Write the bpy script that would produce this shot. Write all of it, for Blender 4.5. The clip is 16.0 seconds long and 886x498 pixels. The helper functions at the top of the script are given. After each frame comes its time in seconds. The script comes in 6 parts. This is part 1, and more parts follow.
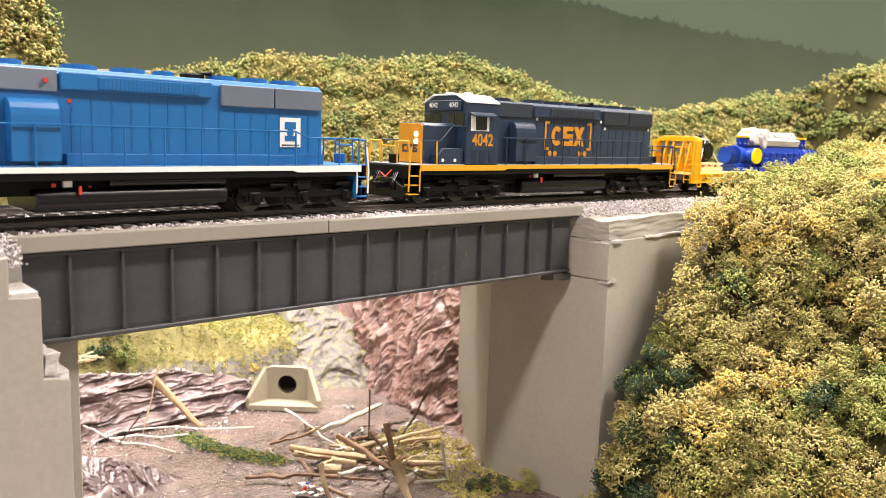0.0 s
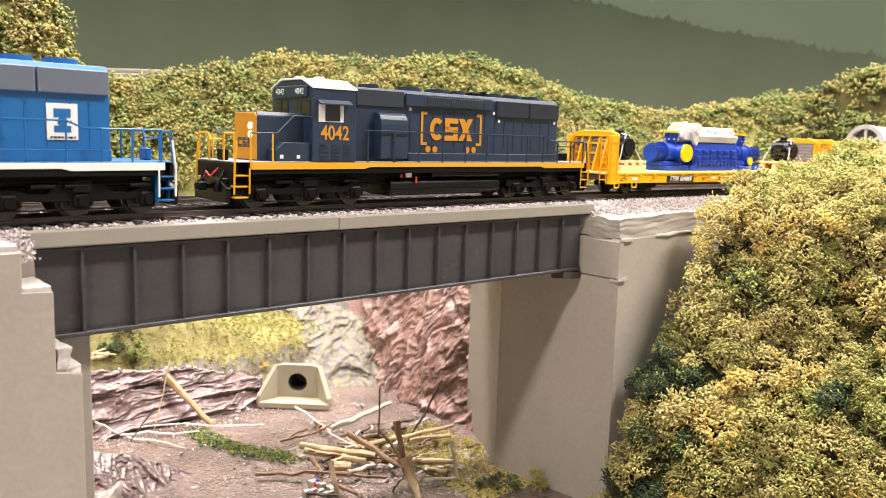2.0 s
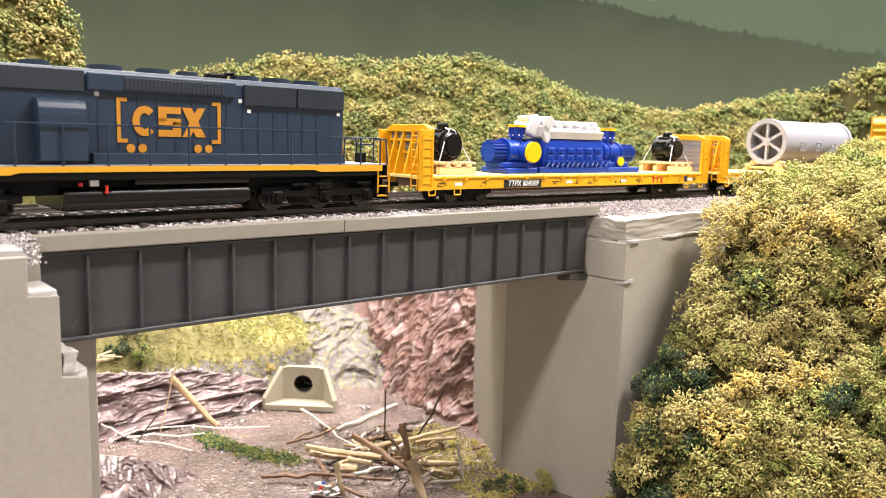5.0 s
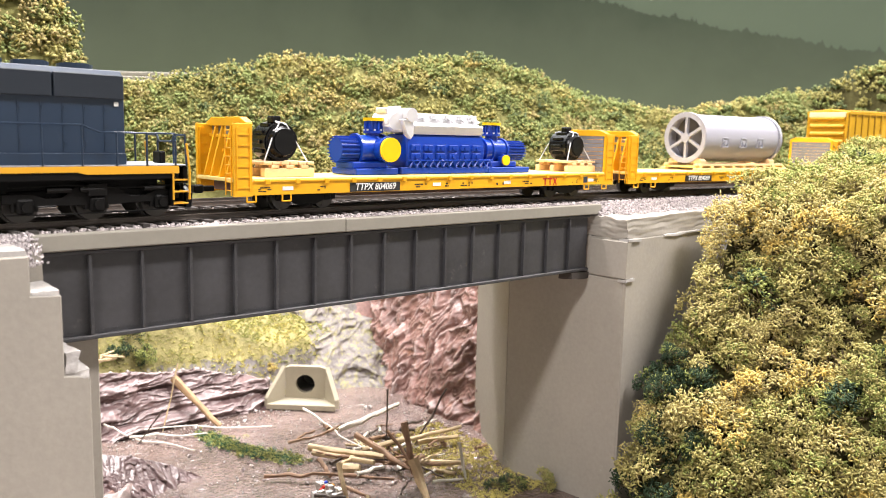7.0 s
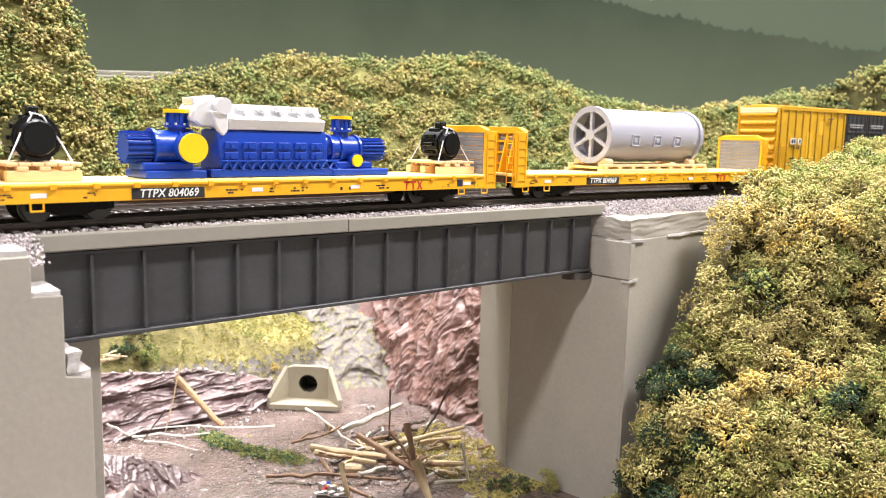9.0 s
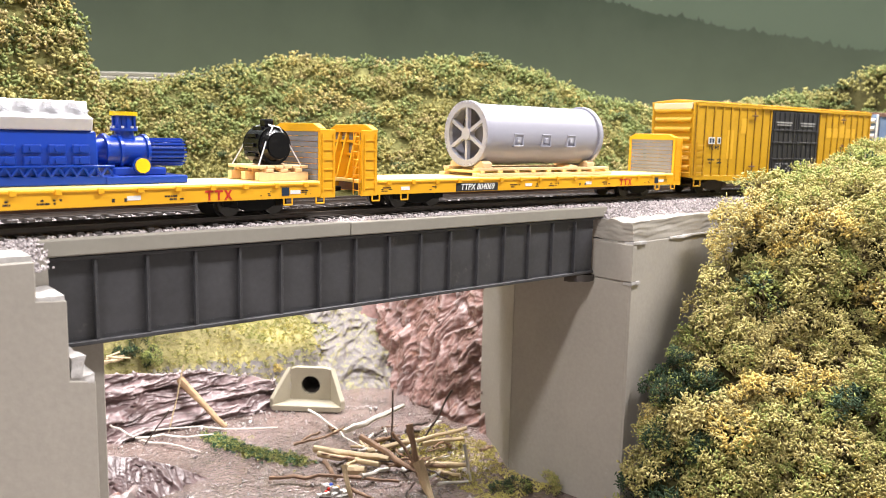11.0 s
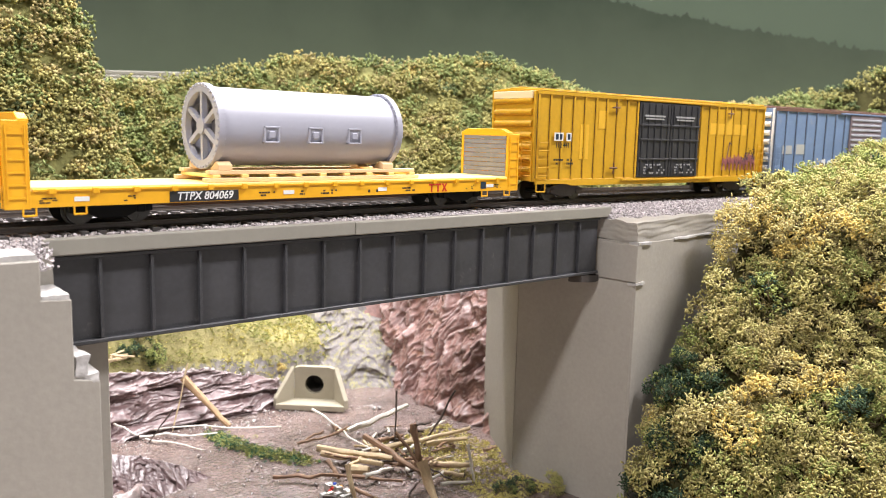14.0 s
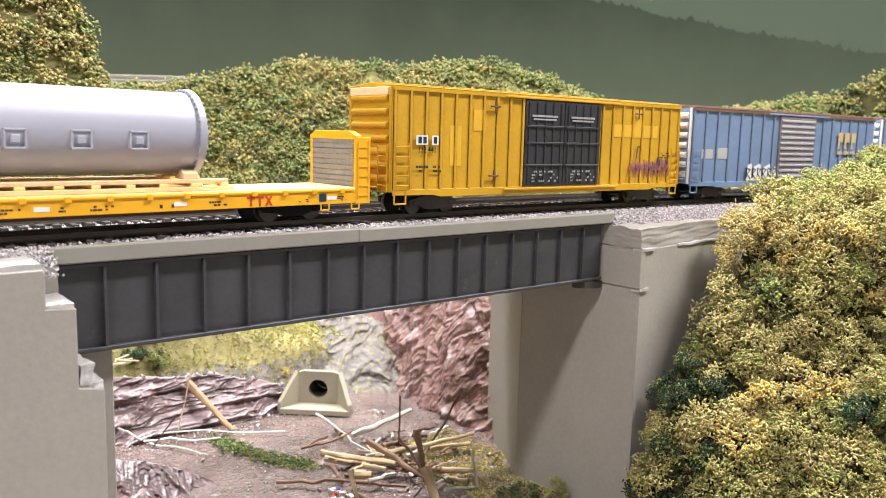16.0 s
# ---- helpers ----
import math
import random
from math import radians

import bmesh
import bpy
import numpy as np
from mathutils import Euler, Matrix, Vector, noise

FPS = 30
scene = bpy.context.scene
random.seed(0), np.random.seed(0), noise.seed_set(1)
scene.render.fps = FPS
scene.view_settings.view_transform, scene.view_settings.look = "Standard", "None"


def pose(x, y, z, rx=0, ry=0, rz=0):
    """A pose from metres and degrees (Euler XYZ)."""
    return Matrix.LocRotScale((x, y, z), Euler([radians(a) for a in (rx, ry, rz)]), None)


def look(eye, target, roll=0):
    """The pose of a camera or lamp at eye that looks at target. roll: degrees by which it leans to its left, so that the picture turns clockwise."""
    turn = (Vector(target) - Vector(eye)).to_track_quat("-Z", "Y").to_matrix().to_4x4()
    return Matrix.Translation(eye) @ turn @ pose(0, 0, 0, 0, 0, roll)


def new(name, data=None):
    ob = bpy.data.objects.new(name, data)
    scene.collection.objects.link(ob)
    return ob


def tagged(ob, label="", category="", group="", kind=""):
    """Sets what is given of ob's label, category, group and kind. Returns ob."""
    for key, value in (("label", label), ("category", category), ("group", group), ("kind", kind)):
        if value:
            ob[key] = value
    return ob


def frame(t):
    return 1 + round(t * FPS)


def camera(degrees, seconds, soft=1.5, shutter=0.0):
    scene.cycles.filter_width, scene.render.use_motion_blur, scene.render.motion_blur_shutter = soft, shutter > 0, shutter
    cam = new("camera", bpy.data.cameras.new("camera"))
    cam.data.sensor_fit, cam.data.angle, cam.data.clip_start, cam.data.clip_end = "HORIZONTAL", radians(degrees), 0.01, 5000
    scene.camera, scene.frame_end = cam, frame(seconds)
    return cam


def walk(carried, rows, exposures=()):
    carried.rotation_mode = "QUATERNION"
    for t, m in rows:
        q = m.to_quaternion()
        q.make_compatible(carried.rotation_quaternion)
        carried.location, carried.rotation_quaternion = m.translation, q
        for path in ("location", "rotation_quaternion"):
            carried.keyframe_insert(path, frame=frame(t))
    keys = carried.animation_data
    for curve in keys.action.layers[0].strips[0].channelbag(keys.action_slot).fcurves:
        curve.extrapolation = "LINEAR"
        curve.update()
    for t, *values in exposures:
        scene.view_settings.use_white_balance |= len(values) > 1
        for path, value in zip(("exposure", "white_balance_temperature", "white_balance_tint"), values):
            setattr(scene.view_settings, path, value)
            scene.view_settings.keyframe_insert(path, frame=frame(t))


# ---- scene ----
MM = 0.001

# camera: seconds, eye, heading to the right of +y, tilt down, roll
CAMERA_ROWS = [
    (0, -0.2162, -0.3136, 0.0329, 42.156, 7.901, 1.62),
    (0.5, -0.2166, -0.3139, 0.0330, 41.912, 7.864, 1.68),
    (1, -0.2167, -0.3139, 0.0327, 41.699, 7.832, 1.67),
    (1.5, -0.2163, -0.3137, 0.0319, 41.525, 7.919, 1.66),
    (2, -0.2163, -0.3138, 0.0315, 41.414, 7.899, 1.67),
    (2.5, -0.2162, -0.3136, 0.0316, 41.370, 7.876, 1.55),
    (3, -0.2164, -0.3135, 0.0320, 41.312, 7.854, 1.57),
    (3.5, -0.2163, -0.3129, 0.0316, 41.264, 7.859, 1.60),
    (4, -0.2161, -0.3129, 0.0320, 41.174, 7.861, 1.56),
    (6.5, -0.2158, -0.3132, 0.0321, 40.921, 7.876, 1.40),
    (7, -0.2159, -0.3133, 0.0320, 40.910, 7.898, 1.32),
    (7.5, -0.2152, -0.3126, 0.0319, 40.888, 7.946, 1.39),
    (8, -0.2153, -0.3125, 0.0320, 40.822, 7.916, 1.35),
    (8.5, -0.2150, -0.3125, 0.0320, 40.764, 7.953, 1.38),
    (9, -0.2149, -0.3126, 0.0321, 40.666, 7.919, 1.37),
    (11.5, -0.2154, -0.3132, 0.0343, 40.440, 8.020, 1.33),
    (12, -0.2156, -0.3131, 0.0343, 40.420, 8.029, 1.39),
    (12.5, -0.2155, -0.3127, 0.0339, 40.387, 8.022, 1.38),
    (13, -0.2154, -0.3126, 0.0339, 40.297, 8.027, 1.42),
    (13.5, -0.2153, -0.3125, 0.0344, 40.251, 8.039, 1.47),
    (14, -0.2152, -0.3126, 0.0343, 40.221, 8.052, 1.46),
    (14.5, -0.2149, -0.3125, 0.0351, 40.166, 8.037, 1.49),
    (15, -0.2149, -0.3121, 0.0353, 40.148, 8.031, 1.58),
    (15.5, -0.2147, -0.3127, 0.0362, 40.007, 7.922, 1.46),
    (16, -0.2151, -0.3128, 0.0368, 39.920, 7.948, 1.47),
]
cam = camera(57.57, 16.0, soft=0.85)
cam.data.dof.use_dof = True
cam.data.dof.focus_distance, cam.data.dof.aperture_fstop = 0.37, 20.0


def camera_pose(x, y, z, yaw, tilt, roll):
    a, b = radians(yaw), radians(tilt)
    way = Vector((math.sin(a) * math.cos(b), math.cos(a) * math.cos(b), -math.sin(b)))
    return look((x, y, z), Vector((x, y, z)) + way, roll)


walk(cam, [(r[0], camera_pose(*r[1:])) for r in CAMERA_ROWS], [(0, 0.0, 7200, 12), (3.5, 0.0, 7100, 12), (6.5, 0.02, 6700, 10), (9.2, 0.0, 6500, 10), (11.3, -0.11, 6450, 10), (16, -0.20, 6300, 10)])

# light: a closed room with fluorescent ceiling fixtures
world = bpy.data.worlds.new("room_air")
world.use_nodes = True
world.node_tree.nodes["Background"].inputs[0].default_value = (0.9, 0.95, 1.0, 1)
world.node_tree.nodes["Background"].inputs[1].default_value = 0.02
scene.world = world
LAMPS = [(0.95, -0.62, 72.0), (-1.35, -0.62, 43.0), (0.10, 0.48, 62.0)]
for lx, ly, watts in LAMPS:
    light = bpy.data.lights.new("ceiling_tube", "AREA")
    light.shape, light.size, light.size_y = "RECTANGLE", 0.9, 0.16
    light.energy, light.color = watts, (1.0, 0.95, 0.955)
    new("ceiling_tube", light).matrix_world = pose(lx, ly, 1.36)


# ---- materials ----
def tree_of(name):
    m = bpy.data.materials.new(name)
    m.use_nodes = True
    t = m.node_tree
    return m, t, t.nodes["Principled BSDF"]


def ramp_of(t, stops):
    r = t.nodes.new("ShaderNodeValToRGB")
    el = r.color_ramp.elements
    while len(el) < len(stops):
        el.new(0.5)
    for e, (p, c) in zip(el, stops):
        e.position, e.color = p, (*c, 1)
    return r


def noise_of(t, scale, detail=4.0, rough=0.55, coord="Object"):
    co = t.nodes.new("ShaderNodeTexCoord")
    n = t.nodes.new("ShaderNodeTexNoise")
    n.inputs["Scale"].default_value, n.inputs["Detail"].default_value = scale, detail
    n.inputs["Roughness"].default_value = rough
    t.links.new(co.outputs[coord], n.inputs["Vector"])
    return n


def shade(c, k):
    return tuple(min(1.0, v * k) for v in c)


def surface(name, colour, rough=0.5, metal=0.0, vary=0.15, scale=60.0, grain=900.0, bump=0.0, wear_glint=None, wear_glint_at=0.66, island=False, spec=0.5, edge=None):
    """Two scales of variation over a base colour, fine relief, and worn, dusty or painted glint patches."""
    m, t, p = tree_of(name)
    big, fine = noise_of(t, scale), noise_of(t, grain, 3.0)
    mixed = t.nodes.new("ShaderNodeMath")
    mixed.operation = "MULTIPLY_ADD"
    mixed.inputs[1].default_value = 0.35
    t.links.new(fine.outputs[0], mixed.inputs[0])
    scaled = t.nodes.new("ShaderNodeMath")
    scaled.operation = "MULTIPLY"
    scaled.inputs[1].default_value = 0.65
    t.links.new(big.outputs[0], scaled.inputs[0])
    t.links.new(scaled.outputs[0], mixed.inputs[2])
    r = ramp_of(t, [(0.3, shade(colour, 1 - vary)), (0.7, shade(colour, 1 + vary))])
    t.links.new(mixed.outputs[0], r.inputs[0])
    out = r.outputs[0]
    if wear_glint:
        w = noise_of(t, scale * 2.3, 6.0, 0.7)
        wr = ramp_of(t, [(wear_glint_at, (0, 0, 0)), (min(1, wear_glint_at + 0.1), (1, 1, 1))])
        t.links.new(w.outputs[0], wr.inputs[0])
        mix = t.nodes.new("ShaderNodeMix")
        mix.data_type = "RGBA"
        mix.inputs[7].default_value = (*wear_glint, 1)
        t.links.new(wr.outputs[0], mix.inputs[0])
        t.links.new(out, mix.inputs[6])
        out = mix.outputs[2]
    if edge:
        geo = t.nodes.new("ShaderNodeNewGeometry")
        er = ramp_of(t, [(0.50, (0, 0, 0)), (0.60, (1, 1, 1))])
        t.links.new(geo.outputs["Pointiness"], er.inputs[0])
        emix = t.nodes.new("ShaderNodeMix")
        emix.data_type = "RGBA"
        emix.inputs[7].default_value = (*edge, 1)
        t.links.new(er.outputs[0], emix.inputs[0])
        t.links.new(out, emix.inputs[6])
        out = emix.outputs[2]
    if island:
        g = t.nodes.new("ShaderNodeNewGeometry")
        hsv = t.nodes.new("ShaderNodeHueSaturation")
        mr = t.nodes.new("ShaderNodeMapRange")
        mr.inputs[3].default_value, mr.inputs[4].default_value = 0.6, 1.45
        t.links.new(g.outputs["Random Per Island"], mr.inputs[0])
        t.links.new(mr.outputs[0], hsv.inputs["Value"])
        t.links.new(out, hsv.inputs["Color"])
        out = hsv.outputs[0]
    t.links.new(out, p.inputs["Base Color"])
    p.inputs["Roughness"].default_value, p.inputs["Metallic"].default_value = rough, metal
    p.inputs["Specular IOR Level"].default_value = spec
    if bump:
        b = t.nodes.new("ShaderNodeBump")
        b.inputs["Strength"].default_value, b.inputs["Distance"].default_value = 0.8, bump * MM
        t.links.new(mixed.outputs[0], b.inputs["Height"])
        t.links.new(b.outputs[0], p.inputs["Normal"])
    return m


def leaf_material(name, colour, spread=0.26):
    m, t, p = tree_of(name)
    g = t.nodes.new("ShaderNodeNewGeometry")
    big = noise_of(t, 35.0, 2.0)
    add = t.nodes.new("ShaderNodeMath")
    add.operation = "MULTIPLY_ADD"
    add.inputs[1].default_value = 0.55
    t.links.new(g.outputs["Random Per Island"], add.inputs[0])
    half = t.nodes.new("ShaderNodeMath")
    half.operation = "MULTIPLY"
    half.inputs[1].default_value = 0.5
    t.links.new(big.outputs[0], half.inputs[0])
    t.links.new(half.outputs[0], add.inputs[2])
    r = ramp_of(t, [(0.1, shade(colour, 1 - spread)), (0.5, colour), (0.85, shade(colour, 1 + spread))])
    t.links.new(add.outputs[0], r.inputs[0])
    t.links.new(r.outputs[0], p.inputs["Base Color"])
    p.inputs["Roughness"].default_value = 0.9
    p.inputs["Specular IOR Level"].default_value = 0.15
    return m


CONCRETE = surface("painted_concrete", (0.335, 0.31, 0.268), 0.75, vary=0.13, scale=16, grain=420, bump=0.35, wear_glint=(0.43, 0.41, 0.37), wear_glint_at=0.66)
PLASTER = surface("bare_plaster", (0.47, 0.45, 0.43), 0.9, vary=0.25, scale=90, grain=700, bump=0.8)
CAP = surface("grey_painted_wood", (0.27, 0.255, 0.215), 0.7, vary=0.08, scale=25, grain=400, bump=0.15)
GIRDER = surface("weathered_black_plastic", (0.047, 0.047, 0.051), 0.5, vary=0.3, scale=45, grain=500, bump=0.05, wear_glint=(0.10, 0.095, 0.092), wear_glint_at=0.62)
# pale patches paint the white glare of the wet bed into the colour
MUD = surface("wet_brown_creek_bed", (0.30, 0.24, 0.22), 0.28, vary=0.5, scale=30, grain=260, bump=0.7, wear_glint=(0.45, 0.40, 0.38), wear_glint_at=0.63)
ROCK = surface("red_brown_rock", (0.225, 0.122, 0.103), 0.38, vary=0.6, scale=28, grain=300, bump=1.2, wear_glint=(0.34, 0.165, 0.10), wear_glint_at=0.60, edge=(0.50, 0.42, 0.40))
GREY_ROCK = surface("grey_dusted_rock", (0.16, 0.14, 0.132), 0.6, vary=0.55, scale=95, grain=420, bump=1.1, wear_glint=(0.26, 0.24, 0.10), wear_glint_at=0.5, edge=(0.26, 0.24, 0.225))
ROCK_LIGHT = surface("mauve_brown_rock", (0.16, 0.105, 0.103), 0.35, vary=0.5, scale=40, grain=380, bump=0.9, wear_glint=(0.30, 0.24, 0.235), wear_glint_at=0.60, edge=(0.36, 0.31, 0.30))
GRASS = surface("yellow_green_turf", (0.29, 0.255, 0.105), 0.95, vary=0.55, scale=45, grain=700, bump=1.5, wear_glint=(0.16, 0.16, 0.06), wear_glint_at=0.6)
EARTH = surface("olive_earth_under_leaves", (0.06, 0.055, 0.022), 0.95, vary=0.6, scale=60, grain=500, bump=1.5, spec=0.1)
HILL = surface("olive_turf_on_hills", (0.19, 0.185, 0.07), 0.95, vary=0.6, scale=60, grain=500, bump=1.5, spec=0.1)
BALLAST = surface("grey_ballast_stones", (0.45, 0.41, 0.41), 0.85, vary=0.3, scale=60, grain=800, island=True)
TIE = surface("dark_brown_tie", (0.045, 0.038, 0.034), 0.7, vary=0.35, scale=80, grain=900)
RAIL = surface("weathered_rail", (0.10, 0.085, 0.075), 0.45, metal=0.4, vary=0.2, scale=80, grain=900)
SKY_PAINT = surface("painted_pale_sky", (0.55, 0.60, 0.60), 0.8, vary=0.05, scale=3.0, grain=30)
ROOM = surface("cream_room_paint", (0.50, 0.49, 0.46), 0.8, vary=0.03, scale=2, grain=60)
ROOM_FLOOR = surface("grey_carpet", (0.16, 0.16, 0.17), 0.95, vary=0.15, scale=4, grain=200)
FASCIA = surface("dark_green_fascia", (0.04, 0.06, 0.045), 0.6, vary=0.1, scale=4, grain=90)
LEAVES = [leaf_material("olive_foliage", (0.46, 0.415, 0.16)), leaf_material("yellow_foliage", (0.66, 0.50, 0.16)),
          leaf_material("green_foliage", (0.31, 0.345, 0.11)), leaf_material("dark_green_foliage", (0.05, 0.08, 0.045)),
          leaf_material("tan_foliage", (0.57, 0.49, 0.215))]


# hill foliage: most leaf colours darkened to offset strong light on the hills
DIM_FOAM = [leaf_material("dimmed_olive_foam", (0.31, 0.285, 0.105), 0.1), leaf_material("dimmed_yellow_foam", (0.44, 0.36, 0.13), 0.1), leaf_material("dimmed_green_foam", (0.21, 0.245, 0.09), 0.1),
        leaf_material("deep_green_foam", (0.11, 0.14, 0.065), 0.1), leaf_material("dimmed_tan_foam", (0.36, 0.30, 0.135), 0.1)]


# ---- building helpers: lengths in millimetres ----
def box(bm, x0, x1, y0, y1, z0, z1, bevel=0.0, seg=1):
    vs = [bm.verts.new((x, y, z)) for x in (x0, x1) for y in (y0, y1) for z in (z0, z1)]
    fs = [bm.faces.new([vs[i] for i in q]) for q in ((0, 1, 3, 2), (4, 6, 7, 5), (0, 4, 5, 1), (2, 3, 7, 6), (0, 2, 6, 4), (1, 5, 7, 3))]
    if bevel:
        es = list({e for f in fs for e in f.edges})
        bmesh.ops.bevel(bm, geom=es, offset=bevel, segments=seg, affect="EDGES", profile=0.5)
    return vs


def prism(bm, outline, axis, a, b, bevel=0.0):
    """An outline in the two other axes, drawn out along axis from a to b."""
    def at(p, k):
        return {"x": (k, p[0], p[1]), "y": (p[0], k, p[1]), "z": (p[0], p[1], k)}[axis]
    lo = [bm.verts.new(at(p, a)) for p in outline]
    hi = [bm.verts.new(at(p, b)) for p in outline]
    n = len(outline)
    fs = [bm.faces.new(lo), bm.faces.new(hi[::-1])]
    for i in range(n):
        j = (i + 1) % n
        fs.append(bm.faces.new((lo[j], lo[i], hi[i], hi[j])))
    bmesh.ops.recalc_face_normals(bm, faces=fs)
    if bevel:
        bmesh.ops.bevel(bm, geom=list({e for f in fs for e in f.edges}), offset=bevel, segments=1, affect="EDGES")


def cyl(bm, a, b, r, seg=16, r2=None):
    a, b = Vector(a), Vector(b)
    d = b - a
    m = Matrix.Translation((a + b) / 2) @ d.to_track_quat("Z", "Y").to_matrix().to_4x4()
    bmesh.ops.create_cone(bm, cap_ends=True, segments=seg, radius1=r, radius2=r if r2 is None else r2, depth=d.length, matrix=m)


def rod(bm, points, r, seg=6):
    for a, b in zip(points, points[1:]):
        cyl(bm, a, b, r, seg)


def ball(bm, c, r, seg=12, scale=(1, 1, 1)):
    bmesh.ops.create_uvsphere(bm, u_segments=seg, v_segments=max(4, seg // 2), radius=r, matrix=Matrix.Translation(c) @ Matrix.Diagonal((*scale, 1)))


def mesh_of(name, bm, material, smooth=False, angle=0.6):
    bmesh.ops.scale(bm, vec=(MM, MM, MM), verts=bm.verts)
    me = bpy.data.meshes.new(name)
    bm.to_mesh(me)
    bm.free()
    for m in (material if isinstance(material, (list, tuple)) else [material]):
        me.materials.append(m)
    if smooth:
        me.polygons.foreach_set("use_smooth", [True] * len(me.polygons))
        me.set_sharp_from_angle(angle=angle)
    return me


def part(name, bm, material, parent=None, label="", smooth=False):
    ob = new(name, mesh_of(name, bm, material, smooth))
    ob.parent = parent
    return tagged(ob, label)


def fresh():
    return bmesh.new()


def thing(name, label, category, x=0, y=0, z=0, group="", kind=""):
    ob = new(name)
    ob.empty_display_size = 0.01
    ob.location = (x * MM, y * MM, z * MM)
    return tagged(ob, label, category, group, kind)


def raw_mesh(name, verts, faces, materials, slots=None, smooth=False):
    """A mesh from arrays; verts in millimetres, faces all of one size."""
    verts, faces = np.asarray(verts, float) * MM, np.asarray(faces, int)
    me = bpy.data.meshes.new(name)
    n = faces.shape[1]
    me.vertices.add(len(verts))
    me.vertices.foreach_set("co", verts.ravel())
    me.loops.add(faces.size)
    me.loops.foreach_set("vertex_index", faces.ravel())
    me.polygons.add(len(faces))
    me.polygons.foreach_set("loop_start", np.arange(0, faces.size, n))
    for m in materials:
        me.materials.append(m)
    if slots is not None:
        me.polygons.foreach_set("material_index", np.asarray(slots, int))
    me.polygons.foreach_set("use_smooth", np.full(len(faces), smooth))
    me.update(calc_edges=True)
    me.validate()
    return me


RNG = np.random.default_rng(7)
LATTICE = RNG.random((64, 64))


def value_noise(x, y):
    xi, yi = np.floor(x).astype(int), np.floor(y).astype(int)
    fx, fy = x - xi, y - yi
    fx, fy = fx * fx * (3 - 2 * fx), fy * fy * (3 - 2 * fy)
    g = lambda i, j: LATTICE[i % 64, j % 64]
    return (g(xi, yi) * (1 - fx) + g(xi + 1, yi) * fx) * (1 - fy) + (g(xi, yi + 1) * (1 - fx) + g(xi + 1, yi + 1) * fx) * fy


def fbm(x, y, octaves=4):
    total, amp = 0.0, 0.5
    for k in range(octaves):
        total = total + amp * value_noise(x * 2 ** k + 17.3 * k, y * 2 ** k + 5.1 * k)
        amp *= 0.5
    return total


def ridged(x, y, octaves=4):
    total, amp = 0.0, 0.5
    for k in range(octaves):
        total = total + amp * (1 - np.abs(2 * value_noise(x * 2 ** k + 9.7 * k, y * 2 ** k + 3.3 * k) - 1))
        amp *= 0.5
    return total


# ---- the track's line: arc length s to place and heading ----
BEND, S0 = 0.000301, 66.0


def on_track(s, y=0.0):
    q = s - S0
    th = -BEND * q
    return S0 + q * (1 - th * th / 6) - y * math.sin(th), -BEND * q * q / 2 + y * math.cos(th), th


# ---- the ground ----
CREST = np.array([(-60, 640, 75), (69, 541, 83), (168, 479, 98), (222, 451, 115), (322, 384, 113), (398, 346, 121), (471, 315, 105),
                  (535, 286, 80), (618, 240, 70), (731, 142, 96), (764, 67, 127), (900, 0, 150)], float)


def hill_height(x, y):
    yc, zc = np.interp(x, CREST[:, 0], CREST[:, 1]), np.interp(x, CREST[:, 0], CREST[:, 2]) - 9
    return np.where(y < yc, zc - 1.2 * (yc - y), zc - 0.25 * (y - yc))


def left_hill(x, y):
    return np.where(y > 318, 150 - 4.0 * np.hypot(np.maximum(x + 29, 0), 0.6 * np.maximum(np.abs(y - 420) - 35, 0)), -400)


def mound_height(x, y):
    """The steep leafy slope before the wing wall."""
    q = x + 0.4 * (y + 75)
    return np.where(y < -62, np.interp(q, [118, 146, 160, 180, 197, 213, 226, 262, 420], [-200, -150, -112, -92, -72, -45, -12, 2, 24]), -400)


def ground_height(x, y):
    creek = -180 + 5 * (fbm(x / 40, y / 40) - 0.5) + 3 * (fbm(x / 9, y / 9) - 0.5)
    # rocky bank at the back of the creek, then turf
    wob = 26 * (fbm(x / 45 + 3, y / 70) - 0.5) + 12 * (ridged(x / 22, y / 22) - 0.5)
    d = y - 258 + wob
    lip = np.interp(x, [-80, -40, 60, 110, 200], [-130, -132, -142, -152, -150])
    bank = np.minimum(-180 + 1.7 * d, lip + 0.42 * (y - 252)) + 3 * fbm(x / 12, y / 12)
    e = (x - 214) + 20 * (fbm(x / 38 + 8, y / 38) - 0.5) + 16 * (ridged(x / 20 + 2, y / 20) - 0.6)
    cliff = np.minimum(-180 + 2.4 * e, -25)
    back = np.maximum(bank, np.where(x > 100, cliff, -400))
    hill = hill_height(x, y) + 10 * (fbm(x / 40, y / 40) - 0.5)
    z = np.maximum(np.maximum(creek, back), np.where((y > 120) | (x > 450), hill, -400))
    z = np.maximum(z, np.where(y > 120, left_hill(x, y) + 8 * fbm(x / 30, y / 30), -400))
    # rock at the foot of the near abutment
    r = np.hypot((x + 72) / 48, (y - 150) / 40)
    z = np.maximum(z, -186 + 20 * (1 - r) + 14 * (ridged(x / 17, y / 11) - 0.55) + 5 * (fbm(x / 5, y / 5) - 0.5))
    # embankments that carry the track beyond the abutments
    side = np.where(((x > 200) & (y < 60)) | (x > 300) | (x < -165), -9.0, -400.0)
    fall = -9 - 1.4 * np.maximum(y - 105, 0)
    z = np.maximum(z, np.where((y > -30) & (y < 400), np.minimum(side, fall), -400))
    z = np.maximum(z, mound_height(x, y) - 10)
    return z


